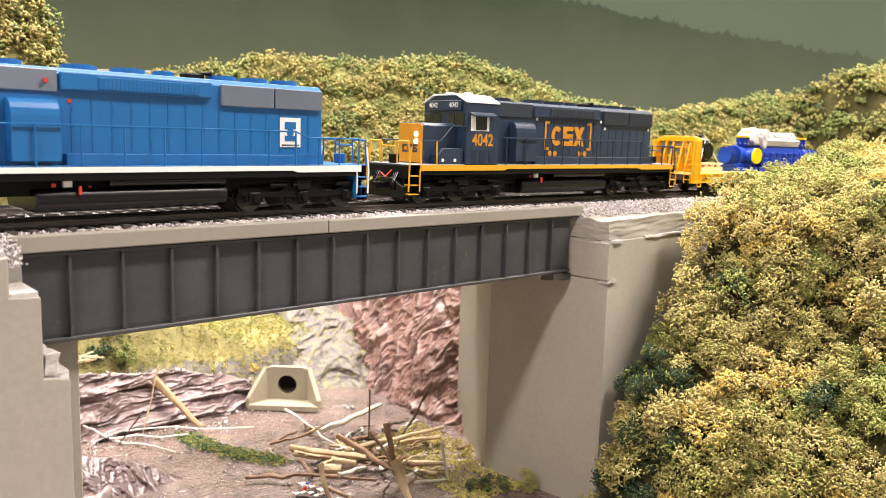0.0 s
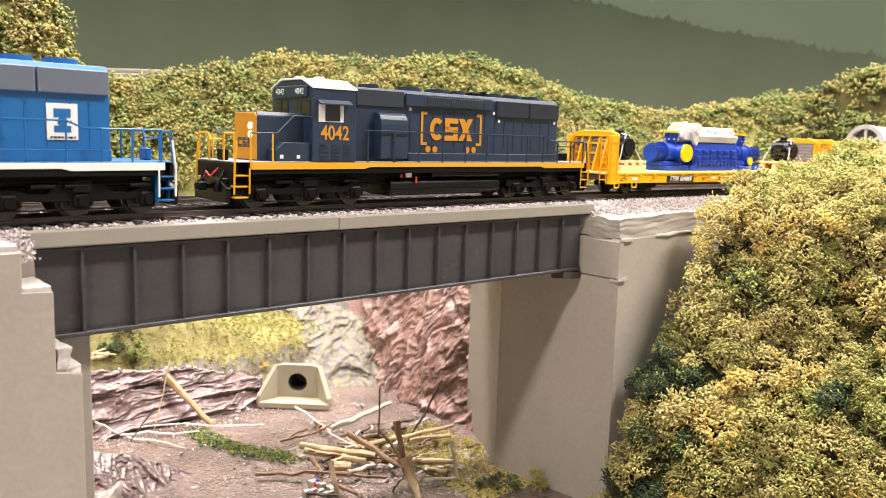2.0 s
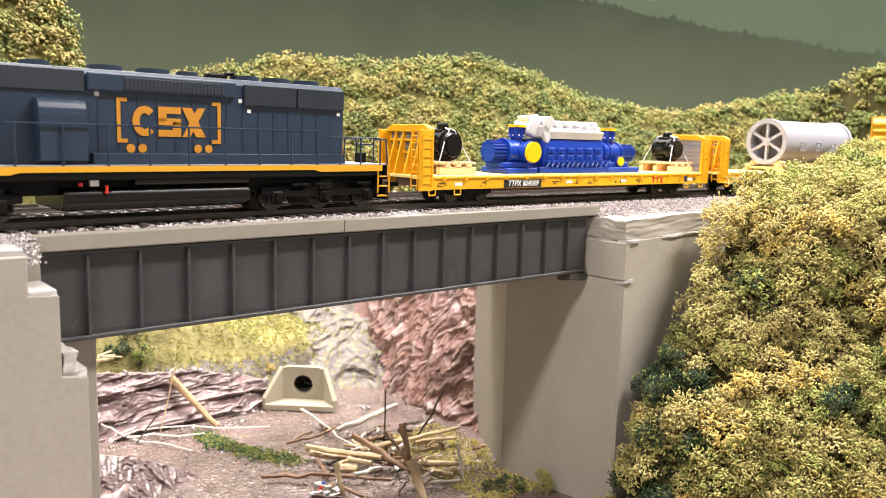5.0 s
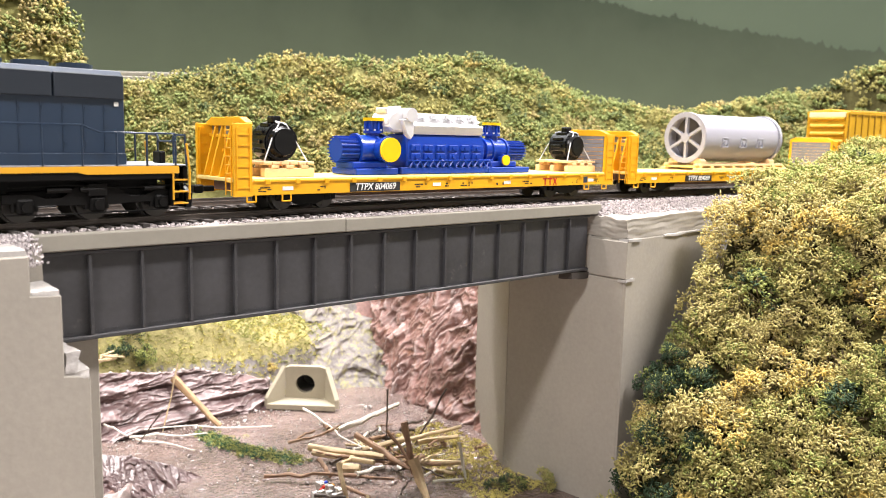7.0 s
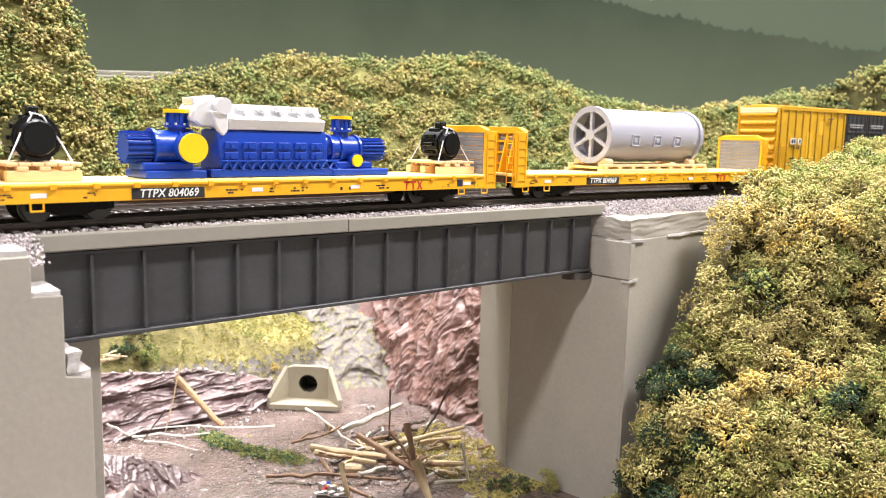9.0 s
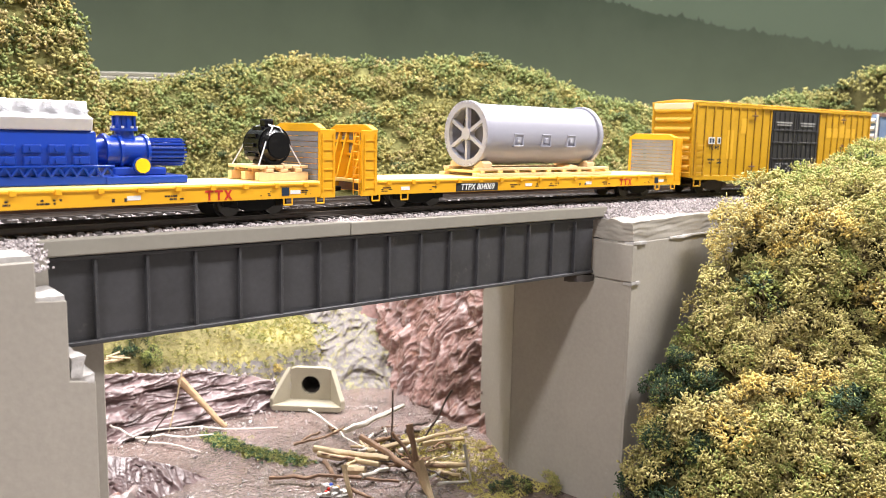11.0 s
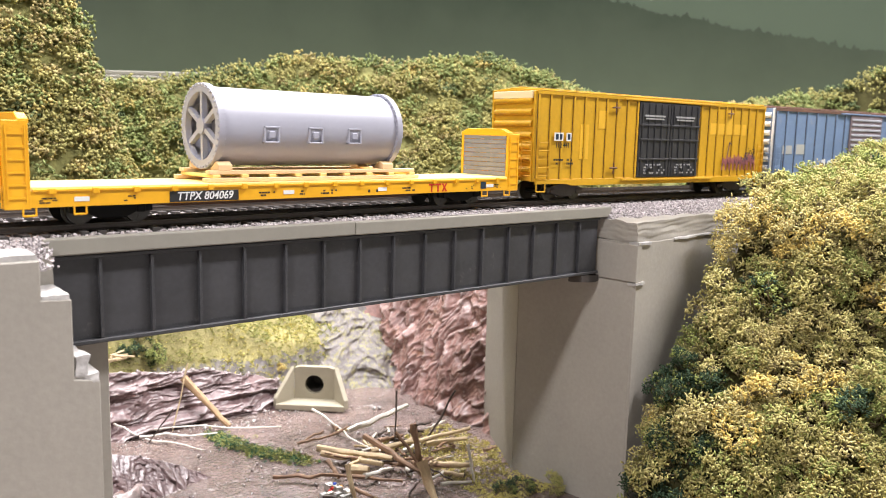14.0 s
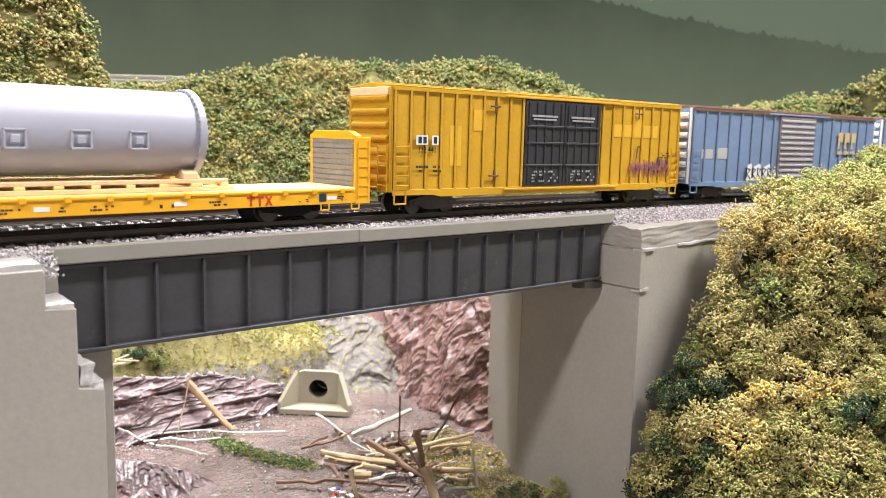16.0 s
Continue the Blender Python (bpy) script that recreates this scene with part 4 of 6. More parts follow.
        prism(bm, [(-14, 3.0), (14, 3.0), (15, 9), (6, 13.0), (-6, 13.0), (-15, 9)], "x", *sorted((xe + way * 0.8, xe + way * 3.2)), 0.4)
        part("pilot_plow", bm, BLACK, car, "black pilot plow")
        bm = fresh()
        for k, y in enumerate((-9, -7.5, -6, 6, 7.5, 9)):
            rod(bm, [(xe + way * 1.2, y, 15.5), (xe + way * 3.6, y, 11 - (k % 3)), (xe + way * 4.2, y + 0.5, 7)], 0.35, 5)
        part("air_hoses", bm, BLACK, car)
        bm = fresh()
        rod(bm, [(xe + way * 1.2, -4, 16.5), (xe + way * 4.0, -2.5, 13), (xe + way * 4.4, 0.5, 15), (xe + way * 4.0, 3, 12.5)], 0.4, 5)
        part("jumper_cable", bm, RED, car, "red jumper cable")
        bm = fresh()
        box(bm, *sorted((xe - way * 1.5, xe - way * 4.0)), -3.2, 2.8, 19.6, 24.2, 0.4)
        part("brake_stand", bm, BLUE if not dark else SOOT, car)
        coupler(car, xe, way)
    loco_truck(car, -74.5, wheels)
    loco_truck(car, 77.5, wheels)
    CARS.append((car, c, 76, wheels))
    return car, hood, cab, nose


def block_letter(bm, x, w, z0, z1, y, notch):
    """A heavy plain slab with slots in place of a logo's letter."""
    t = w * 0.3
    box(bm, x, x + t, y, y + 0.1, z0, z1)
    box(bm, x + t, x + w, y, y + 0.1, z1 - t, z1)
    box(bm, x + t, x + w, y, y + 0.1, z0, z0 + t)
    if notch:
        box(bm, x + w - t, x + w, y, y + 0.1, z0 + t, (z0 + z1) / 2)
        box(bm, x + t, x + w - t, y, y + 0.1, (z0 + z1) / 2 - t / 2, (z0 + z1) / 2 + t / 2)


def logo_shapes(bm, k, x, w, z0, z1, y):
    """Three heavy plain shapes: a broken ring, a notched slab, a crossed pair of bars."""
    zc, h = (z0 + z1) / 2, (z1 - z0) / 2
    cx = x + w / 2
    if k == 0:
        n = 22
        ring = [(math.cos(a), math.sin(a)) for a in (0.75 + 4.78 * i / n for i in range(n + 1))]
        for (c0, s0), (c1, s1) in zip(ring, ring[1:]):
            prism(bm, [(cx + c0 * w * 0.52, zc + s0 * h), (cx + c1 * w * 0.52, zc + s1 * h), (cx + c1 * w * 0.22, zc + s1 * h * 0.52), (cx + c0 * w * 0.22, zc + s0 * h * 0.52)], "y", y, y + 0.1)
    elif k == 1:
        t = h * 0.46
        for a, b, c, d in ((x, x + w, z1 - t, z1), (x, x + w, zc - t / 2, zc + t / 2), (x, x + w, z0, z0 + t), (x, x + w * 0.36, zc, z1 - t), (x + w * 0.64, x + w, z0 + t, zc)):
            box(bm, a, b, y, y + 0.1, c, d)
    else:
        t = w * 0.2
        prism(bm, [(x - 0.4, z1), (x + 2 * t, z1), (x + w + 0.4, z0), (x + w - 2 * t, z0)], "y", y, y + 0.1)
        prism(bm, [(x + w - 1.6 * t, z1), (x + w + 0.4, z1), (x + 1.6 * t, z0), (x - 0.4, z0)], "y", y - 0.03, y + 0.07)


def build_locomotives():
    car, hood, cab, nose = locomotive(-30.5, "dark blue and yellow six-axle diesel locomotive on the bridge track", NAVY, GOLD, NAVY_GRILLE, NAVY, WHITE, ORANGE, GOLD, GOLD, True)
    for s, x0, x1 in ((1, -10.4, -6.6), (-1, 26.5, 30.3)):
        bm = fresh()
        box(bm, *((x0, x0 + 1.4) if s > 0 else (x1 - 1.4, x1)), -10.95, -10.82, 27.4, 43.4)
        for z in (27.4, 42.0):
            box(bm, x0, x1, -10.96, -10.83, z, z + 1.4)
        part("logo_bracket", bm, ORANGE, hood, "plain golden bracket")
    for k in range(3):
        bm = fresh()
        logo_shapes(bm, k, -4.6 + k * 9.6, 8.8, 29.8, 40.8, -10.97)
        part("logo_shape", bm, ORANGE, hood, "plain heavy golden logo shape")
    for x in (-5.6, -1.2, 20.6, 25.0):
        bm = fresh()
        cyl(bm, (x, -11.0, 25.4), (x, -10.8, 25.4), 1.6, 16)
        part("logo_dot", bm, ORANGE, hood)
    lettering("4042", "road_number", 8.6, -63.8, -17.12, 31.6, ORANGE, cab, "golden road number", width=0.86, bold=0.14)
    lettering("4042", "number_board", 3.6, -76.3, -8.0, 49.1, WHITE, cab, "white number on black board", turn=-90)
    lettering("4042", "number_board", 3.6, -76.3, 8.0, 49.1, WHITE, cab, "white number on black board", turn=-90)
    bm = fresh()
    for x, z in ((-90, 20.8), (-82, 20.8), (-18, 43.4), (38, 43.6), (42, 39.8), (86, 40.2)):
        y = -15.75 if x < -70 else -10.98
        box(bm, x, x + 1.6, y, y + 0.12, z, z + 1.5)
    part("small_placards", bm, WHITE, hood)["kind"] = "stuff"
    bm = fresh()
    for k in range(3):
        block_letter(bm, -6.2 + k * 4.2, 3.6, 25.0, 29.0, 0, k)
    ob = part("nose_logo", bm, NAVY, nose, "plain dark shapes on the nose")
    ob.matrix_basis = pose(-0.09765, 0, 0, 0, 0, -90)

    car, hood, cab, nose = locomotive(-278.8, "bright blue six-axle diesel locomotive with a white sill stripe", BLUE, WHITE, BLUE_GRILLE, BLUE, BLUE, BLUE, BLUE, BLUE, False)
    bm = fresh()
    box(bm, 68, 78.4, -10.95, -10.8, 26.8, 39.2)
    plate = part("logo_panel", bm, WHITE, hood, "white square panel with a plain blue shape")
    bm = fresh()
    box(bm, 70.4, 76, -11.1, -10.9, 34.4, 37.4)
    box(bm, 70.4, 76, -11.1, -10.9, 29.4, 31.6)
    cyl(bm, (73.2, -11.15, 33), (73.2, -10.9, 33), 1.7, 16)
    part("logo_shape", bm, BLUE, plate)
    bm = fresh()
    marks(bm, 69, 77.5, 27.3, 28.5, -11.05, 1, 3, 0.9)
    part("small_print", bm, INK, plate)["kind"] = "stuff"
    bm = fresh()
    for x, z in ((-26, 47.5), (-18, 41), (-12, 11.0)):
        box(bm, x, x + 1.3, -12.4 if z > 45 else -10.95, -10.8, z, z + 1.3)
    part("small_placards", bm, RED, hood)["kind"] = "stuff"


build_locomotives()


# ---- bulkhead flatcars ----
def bulkhead(car, x0, x1, way):
    """An end frame; way points out of the car."""
    inner = x0 if way > 0 else x1
    outer = x1 if way > 0 else x0
    for k in range(9):
        bm = fresh()
        z = 14.0 + k * 2.35
        box(bm, *sorted((inner, inner + way * 1.2)), -15.6, 15.6, z, z + 2.15, 0.12)
        part("bulkhead_board", bm, BOARD, car, "weathered grey bulkhead board")
    for y0, y1 in ((-17.6, -15.8), (15.8, 17.6)):
        bm = fresh()
        box(bm, x0, x1, y0, y1, 6.6, 35.6, 0.2)
        for k in range(6):
            z = 10 + k * 4.2
            box(bm, x0 + 1.4, x1 - 1.4, y0 - 0.35, y1 + 0.35, z, z + 0.6)
        for xx in (x0 + 1.0, x1 - 1.4):
            box(bm, xx, xx + 0.4, y0 - 0.4, y1 + 0.4, 9, 34)
        part("side_post", bm, YELLOW, car)
    bm = fresh()
    prism(bm, [(-17.4, 34.6), (17.4, 34.6), (17.4, 36.2), (12.6, 38.2), (-12.6, 38.2), (-17.4, 36.2)], "x", *sorted((inner - way * 0.3, inner + way * 3.0)), 0.2)
    part("top_beam", bm, YELLOW, car)
    for y in (-10, -4, 4, 10):
        bm = fresh()
        prism(bm, [(inner + way * 1.3, 14), (inner + way * 1.3, 35), (inner + way * 2.4, 35), (outer, 14)], "y", y - 0.6, y + 0.6, 0.1)
        part("strut", bm, YELLOW, car)
    for z in (18, 24, 30):
        bm = fresh()
        box(bm, *sorted((inner + way * 1.4, inner + way * 2.6)), -15.7, 15.7, z, z + 1.2, 0.1)
        part("cross_beam", bm, YELLOW, car)
    bm = fresh()
    for k in range(8):
        z = 9 + k * 3.4
        rod(bm, [(outer + way * 0.3, -15.5, z), (outer + way * 0.3, -10.8, z)], 0.25, 5)
    for y in (-15.5, -10.8):
        rod(bm, [(outer + way * 0.3, y, 7), (outer + way * 0.3, y, 34.6)], 0.3, 5)
    part("ladder", bm, YELLOW, car)


def flatcar(c, label):
    car = thing("bulkhead_flatcar", label, "flatcar", group="bulkhead flatcars")
    wheels = []
    bm = fresh()
    box(bm, -120.5, 121, -17.3, 17.3, 12.4, 13.9, 0.2)
    deck = part("deck", bm, DECK, car, "pale yellow deck")
    bm = fresh()
    for s in (-1, 1):
        y0, y1 = sorted((16.4 * s, 17.5 * s))
        prism(bm, [(-120.5, 9.0), (-112, 7.0), (112, 7.0), (121, 9.0), (121, 12.6), (-120.5, 12.6)], "y", y0, y1, 0.15)
        box(bm, -112, 112, *sorted((16.4 * s, 18.0 * s)), 12.3, 13.2, 0.15)
    part("side_sill", bm, YELLOW, car)
    for s in (-1, 1):
        for k in range(16):
            bm = fresh()
            x = -106 + k * 14.1
            box(bm, x - 1.1, x + 1.1, *sorted((17.3 * s, 18.5 * s)), 11.4, 13.5, 0.2)
            part("stake_pocket", bm, YELLOW, car)
    bm = fresh()
    prism(bm, [(-80, 8), (-60, 4.5), (60, 4.5), (80, 8), (80, 12.3), (-80, 12.3)], "y", -4, 4, 0.3)
    box(bm, -118, 118, -6, 6, 8.5, 12.3, 0.3)
    part("centre_sill", bm, RUST, car, "brownish centre sill")
    bulkhead(car, -120.5, -112.5, -1)
    bulkhead(car, 113.0, 121.0, 1)
    bm = fresh()
    box(bm, -65.6, -38.0, -17.75, -17.45, 7.3, 11.3)
    tag = part("number_plate_panel", bm, INK, car, "black lettering panel")
    lettering("TTPX 804069", "reporting_mark", 4.2, -51.8, -17.82, 9.3, WHITE, tag, "white slanted reporting mark", shear=0.2, width=0.94, bold=0.06)
    bm = fresh()
    for k in range(3):
        x = 60 + k * 4.0
        if k < 2:
            box(bm, x, x + 3.4, -17.66, -17.55, 10.6, 11.4)
            box(bm, x + 1.3, x + 2.1, -17.66, -17.55, 7.6, 10.6)
        else:
            prism(bm, [(x, 7.6), (x + 0.9, 7.6), (x + 3.4, 11.4), (x + 2.5, 11.4)], "y", -17.66, -17.55)
            prism(bm, [(x + 2.5, 7.6), (x + 3.4, 7.6), (x + 0.9, 11.4), (x, 11.4)], "y", -17.69, -17.58)
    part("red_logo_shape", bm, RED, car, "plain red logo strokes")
    bm = fresh()
    for x0, x1, n in ((-111, -104, 3), (-84, -78, 3), (-30, -22, 2), (-14, -8, 2), (0, 8, 2), (16, 30, 1), (44, 52, 2), (84, 89, 3), (102, 108, 3)):
        marks(bm, x0, x1, 8.4, 10.6, -17.62, n, int(x0 + 200), 0.4)
    part("small_print", bm, INK, car)["kind"] = "stuff"
    bm = fresh()
    box(bm, 94, 97.5, -17.66, -17.5, 8.2, 11.6)
    part("inspection_label", bm, NAVY, car, "dark label square")
    for x in (-99, -18, 30, 98):
        bm = fresh()
        box(bm, x, x + 5, -17.64, -17.5, 8.8, 10.4)
        part("reflector", bm, WHITE, car)
    for x in (-113, -97, 97, 113):
        bm = fresh()
        for dx in (-2, 2):
            rod(bm, [(x + dx, -17.4, 7.4), (x + dx, -17.4, 4.4)], 0.35, 5)
        rod(bm, [(x - 2, -17.4, 4.4), (x + 2, -17.4, 4.4)], 0.4, 5)
        part("stirrup_step", bm, YELLOW, car)
    freight_truck(car, -84.7, wheels, SOOT)
    freight_truck(car, 84.7, wheels, SOOT)
    coupler(car, -121, -1)
    coupler(car, 121, 1)
    CARS.append((car, c, 84.7, wheels))
    return car


def pallet(c, x, base, label):
    """A timber pallet with a black turbine housing strapped on it."""
    ob = thing("pallet", "pale new timber pallet on the flatcar deck", "pallet", group="pallets")
    for y in (-11, 0, 11):
        bm = fresh()
        box(bm, x - 11.6, x + 12.4, y - 1.6, y + 1.6, base, base + 3.6, 0.2)
        for xx in (-6.5, 0.5, 7.5):
            box(bm, x + xx - 1.8, x + xx + 1.8, y - 1.8, y + 1.8, base + 3.6, base + 5.0, 0.2)
        part("bearer", bm, TIMBER, ob)
    for k in range(6):
        bm = fresh()
        xx = x - 11.6 + k * 4.1
        box(bm, xx, xx + 3.6, -12.4, 12.4, base + 5.05, base + 6.3, 0.2)
        part("plank", bm, TIMBER, ob)
    CARS.append((ob, c, 84.7, []))
    h = thing("turbine_housing", label, "machine part", group="turbine housings")
    zc = base + 14.4
    bm = fresh()
    cyl(bm, (x, -6.5, zc), (x, 6.5, zc), 8.0, 28)
    bmesh.ops.bevel(bm, geom=bm.edges[:], offset=0.5, segments=2, affect="EDGES")
    part("drum", bm, BLACK, h, "glossy black drum", True)
    bm = fresh()
    cyl(bm, (x, -8.8, zc), (x, -6.4, zc), 5.6, 24, 6.8)
    cyl(bm, (x, -9.3, zc), (x, -8.7, zc), 5.0, 24)
    part("cover", bm, BLACK, h)
    for k in range(12):
        a = k * math.pi / 6
        bm = fresh()
        box(bm, x + 8.1 * math.cos(a) - 0.8, x + 8.1 * math.cos(a) + 0.8, -3.6, 3.6, zc + 8.1 * math.sin(a) - 0.8, zc + 8.1 * math.sin(a) + 0.8, 0.2)
        part("lug", bm, BLACK, h)
    bm = fresh()
    box(bm, x - 2.2, x + 2.2, -2.4, 2.4, zc + 7.6, zc + 11.0, 0.6)
    part("lifting_eye", bm, BLACK, h)
    for s in (-1, 1):
        bm = fresh()
        pts = [(x - 10.5, s * 10.5, base + 6.3), (x - 5.5, s * 8.2, zc + 1.5), (x - 1.5, s * 6.9, zc + 7.6), (x - 1.0, s * 3, zc + 8.6), (x + 2.0, s * 6.9, zc + 7.4), (x + 7.0, s * 7.6, zc - 1), (x + 10.0, s * 10.5, base + 6.3)]
        rod(bm, pts, 0.3, 6)
        part("strap", bm, SILVER, h, "grey tie-down strap")
    CARS.append((h, c, 84.7, []))


def engine_load(c):
    ob = thing("engine_load", "cobalt blue industrial engine with a silver head and yellow covers", "engine")
    bm = fresh()
    box(bm, -57, -33, -10, 10, 14.0, 17.0, 0.4)
    box(bm, -31, 31, -9.5, 9.5, 14.1, 17.4, 0.4)
    box(bm, 26, 57, -10, 10, 14.0, 17.0, 0.4)
    part("base_frame", bm, COBALT, ob)
    bm = fresh()
    prism(bm, [(-8.4, 17), (8.4, 17), (8.8, 25), (7.2, 33), (-7.2, 33), (-8.8, 25)], "x", -27, 24, 0.6)
    block = part("engine_block", bm, COBALT, ob)
    for row, z in ((0, 26.6), (1, 22.6)):
        for k in range(6):
            bm = fresh()
            x = -22 + k * 8
            box(bm, x - 2.9, x + 2.9, -9.6, -8.2, z - 1.6, z + 1.6, 0.4)
            cyl(bm, (x, -10.2, z), (x, -9.4, z), 1.0, 10)
            part("access_cover", bm, COBALT, block)
    for k in range(13):
        bm = fresh()
        x = -26 + k * 4.2
        rod(bm, [(x, -9.7, 17.2), (x + 2.1, -9.9, 20.4), (x + 4.2, -9.7, 17.2)], 0.45, 5)
        part("brace", bm, COBALT, block)
    bm = fresh()
    rod(bm, [(-27, -9.9, 20.6), (29, -9.9, 20.6)], 0.45, 6)
    part("pipe", bm, COBALT, block)
    bm = fresh()
    prism(bm, [(-8.0, 33), (8.0, 33), (9.4, 37.4), (4.6, 38.6), (3.8, 43.2), (-3.8, 43.2), (-4.6, 38.6), (-9.4, 37.4)], "x", -23, 22.5, 0.35)
    head = part("silver_head", bm, SILVER, ob, "silver cylinder head cover")
    for k in range(5):
        bm = fresh()
        x = -16 + k * 8.3
        cyl(bm, (x, -4.2, 42.0), (x + 4.4, -6.4, 39.4), 0.8, 8)
        box(bm, x - 1.2, x + 1.4, -5.6, -3.6, 40.6, 43.0, 0.4)
        part("injector", bm, SILVER, head)
    bm = fresh()
    prism(bm, [(-38, 36.5), (-34, 34.0), (-23, 33.6), (-22.4, 42.5), (-30, 45.2), (-36, 42)], "y", -7, 7.5, 0.8)
    turbo = part("turbocharger", bm, SILVER, ob, "cast silver turbocharger", True)
    bm = fresh()
    cyl(bm, (-25.5, -10.5, 42.0), (-25.5, 6, 42.0), 3.3, 20)
    part("turbo_volute", bm, SILVER, turbo, "", True)
    bm = fresh()
    prism(bm, [(-31, 40), (-23.5, 40), (-23.5, 32.5), (-25.5, 30.2), (-28, 33)], "y", -9.6, -6.5, 0.5)
    part("turbo_outlet", bm, SILVER, turbo)
    for k in range(4):
        bm = fresh()
        box(bm, -36 + k * 3.2, -34.2 + k * 3.2, -4 + k, 5 - k * 0.5, 42.4 + 0.5 * k, 45.2 + 0.4 * k, 0.5)
        part("turbo_pipe", bm, SILVER, turbo)
    # end machines with ribbed motors, ducts and yellow covers
    for way, xc, r, disk, zd in ((-1, -47, 6.6, 5.6, 25.6), (1, 40, 5.8, 2.7, 20.6)):
        bm = fresh()
        box(bm, *sorted((xc - 10, xc + 10)), -7, 7, 16.8, 20, 0.6)
        cyl(bm, (xc + way * 4, 0, 25.5), (xc - way * 11, 0, 25.5), r, 28)
        cyl(bm, (xc - way * 10, 0, 25.5), (xc - way * 17, 0, 25.5), r, 24, r * 0.55)
        m = part("pump_casing", bm, COBALT, ob, "", True)
        for xa in (xc + way * 4, xc - way * 6, xc - way * 11):
            bm = fresh()
            cyl(bm, (xa - 0.6, 0, 25.5), (xa + 0.6, 0, 25.5), r + 0.8, 28)
            part("casing_flange", bm, COBALT, m)
        bm = fresh()
        end = 14.5 if way < 0 else 18.5
        cyl(bm, (xc + way * 4, 0, 25.5), (xc + way * end, 0, 25.5), r - 1.2, 24)
        motor = part("motor", bm, COBALT, ob, "", True)
        for k in range(20):
            a = k * math.pi / 10
            cy, cz = (r - 0.8) * math.cos(a), 25.5 + (r - 0.8) * math.sin(a)
            bm = fresh()
            box(bm, *sorted((xc + way * 5, xc + way * (end + 0.6))), cy - 0.3, cy + 0.3, cz - 0.3, cz + 0.3)
            part("cooling_rib", bm, COBALT, motor)
        xd = xc + (7.5 if way < 0 else 0)
        bm = fresh()
        cyl(bm, (xd, -11.2 if disk > 4 else -8, zd), (xd, 0, zd), disk - 0.3, 24)
        cyl(bm, (xd, -11.4 if disk > 4 else -8.2, zd), (xd, -10.0 if disk > 4 else -7.4, zd), disk + 0.5, 28)
        flange = part("side_flange", bm, COBALT, ob, "", True)
        bm = fresh()
        cyl(bm, (xd, -13.0 if disk > 4 else -9.2, zd), (xd, -11.3 if disk > 4 else -8.1, zd), disk, 28)
        part("yellow_cover", bm, LEMON, flange, "yellow blanking cover", True)
        bm = fresh()
        xt = xc + (6.5 if way < 0 else -3)
        cyl(bm, (xt, 0, 29), (xt, 0, 33.6), 3.4, 16)
        cyl(bm, (xt, 0, 33.2), (xt, 0, 34.2), 4.8, 16)
        cyl(bm, (xt, 0, 34.2), (xt, 0, 38.8), 3.5, 16)
        duct = part("duct", bm, COBALT, ob, "", True)
        for k in range(8):
            a = k * math.pi / 4
            bm = fresh()
            box(bm, xt + 3.9 * math.cos(a) - 0.4, xt + 3.9 * math.cos(a) + 0.4, 3.9 * math.sin(a) - 0.4, 3.9 * math.sin(a) + 0.4, 34, 38.6)
            part("duct_rib", bm, COBALT, duct)
        bm = fresh()
        cyl(bm, (xt, 0, 38.8), (xt, 0, 40.2), 4.9, 20)
        part("duct_cover", bm, LEMON, duct, "yellow blanking cover")
        bm = fresh()
        for k in range(8):
            a = k * math.pi / 4 + 0.3
            cyl(bm, (xt + 4.4 * math.cos(a), 4.4 * math.sin(a), 34.1), (xt + 4.4 * math.cos(a), 4.4 * math.sin(a), 35.0), 0.5, 6)
        part("bolts", bm, SILVER, duct)["kind"] = "stuff"
    CARS.append((ob, c, 84.7, []))


HATCHES = (-22, -1.3, 18.5)


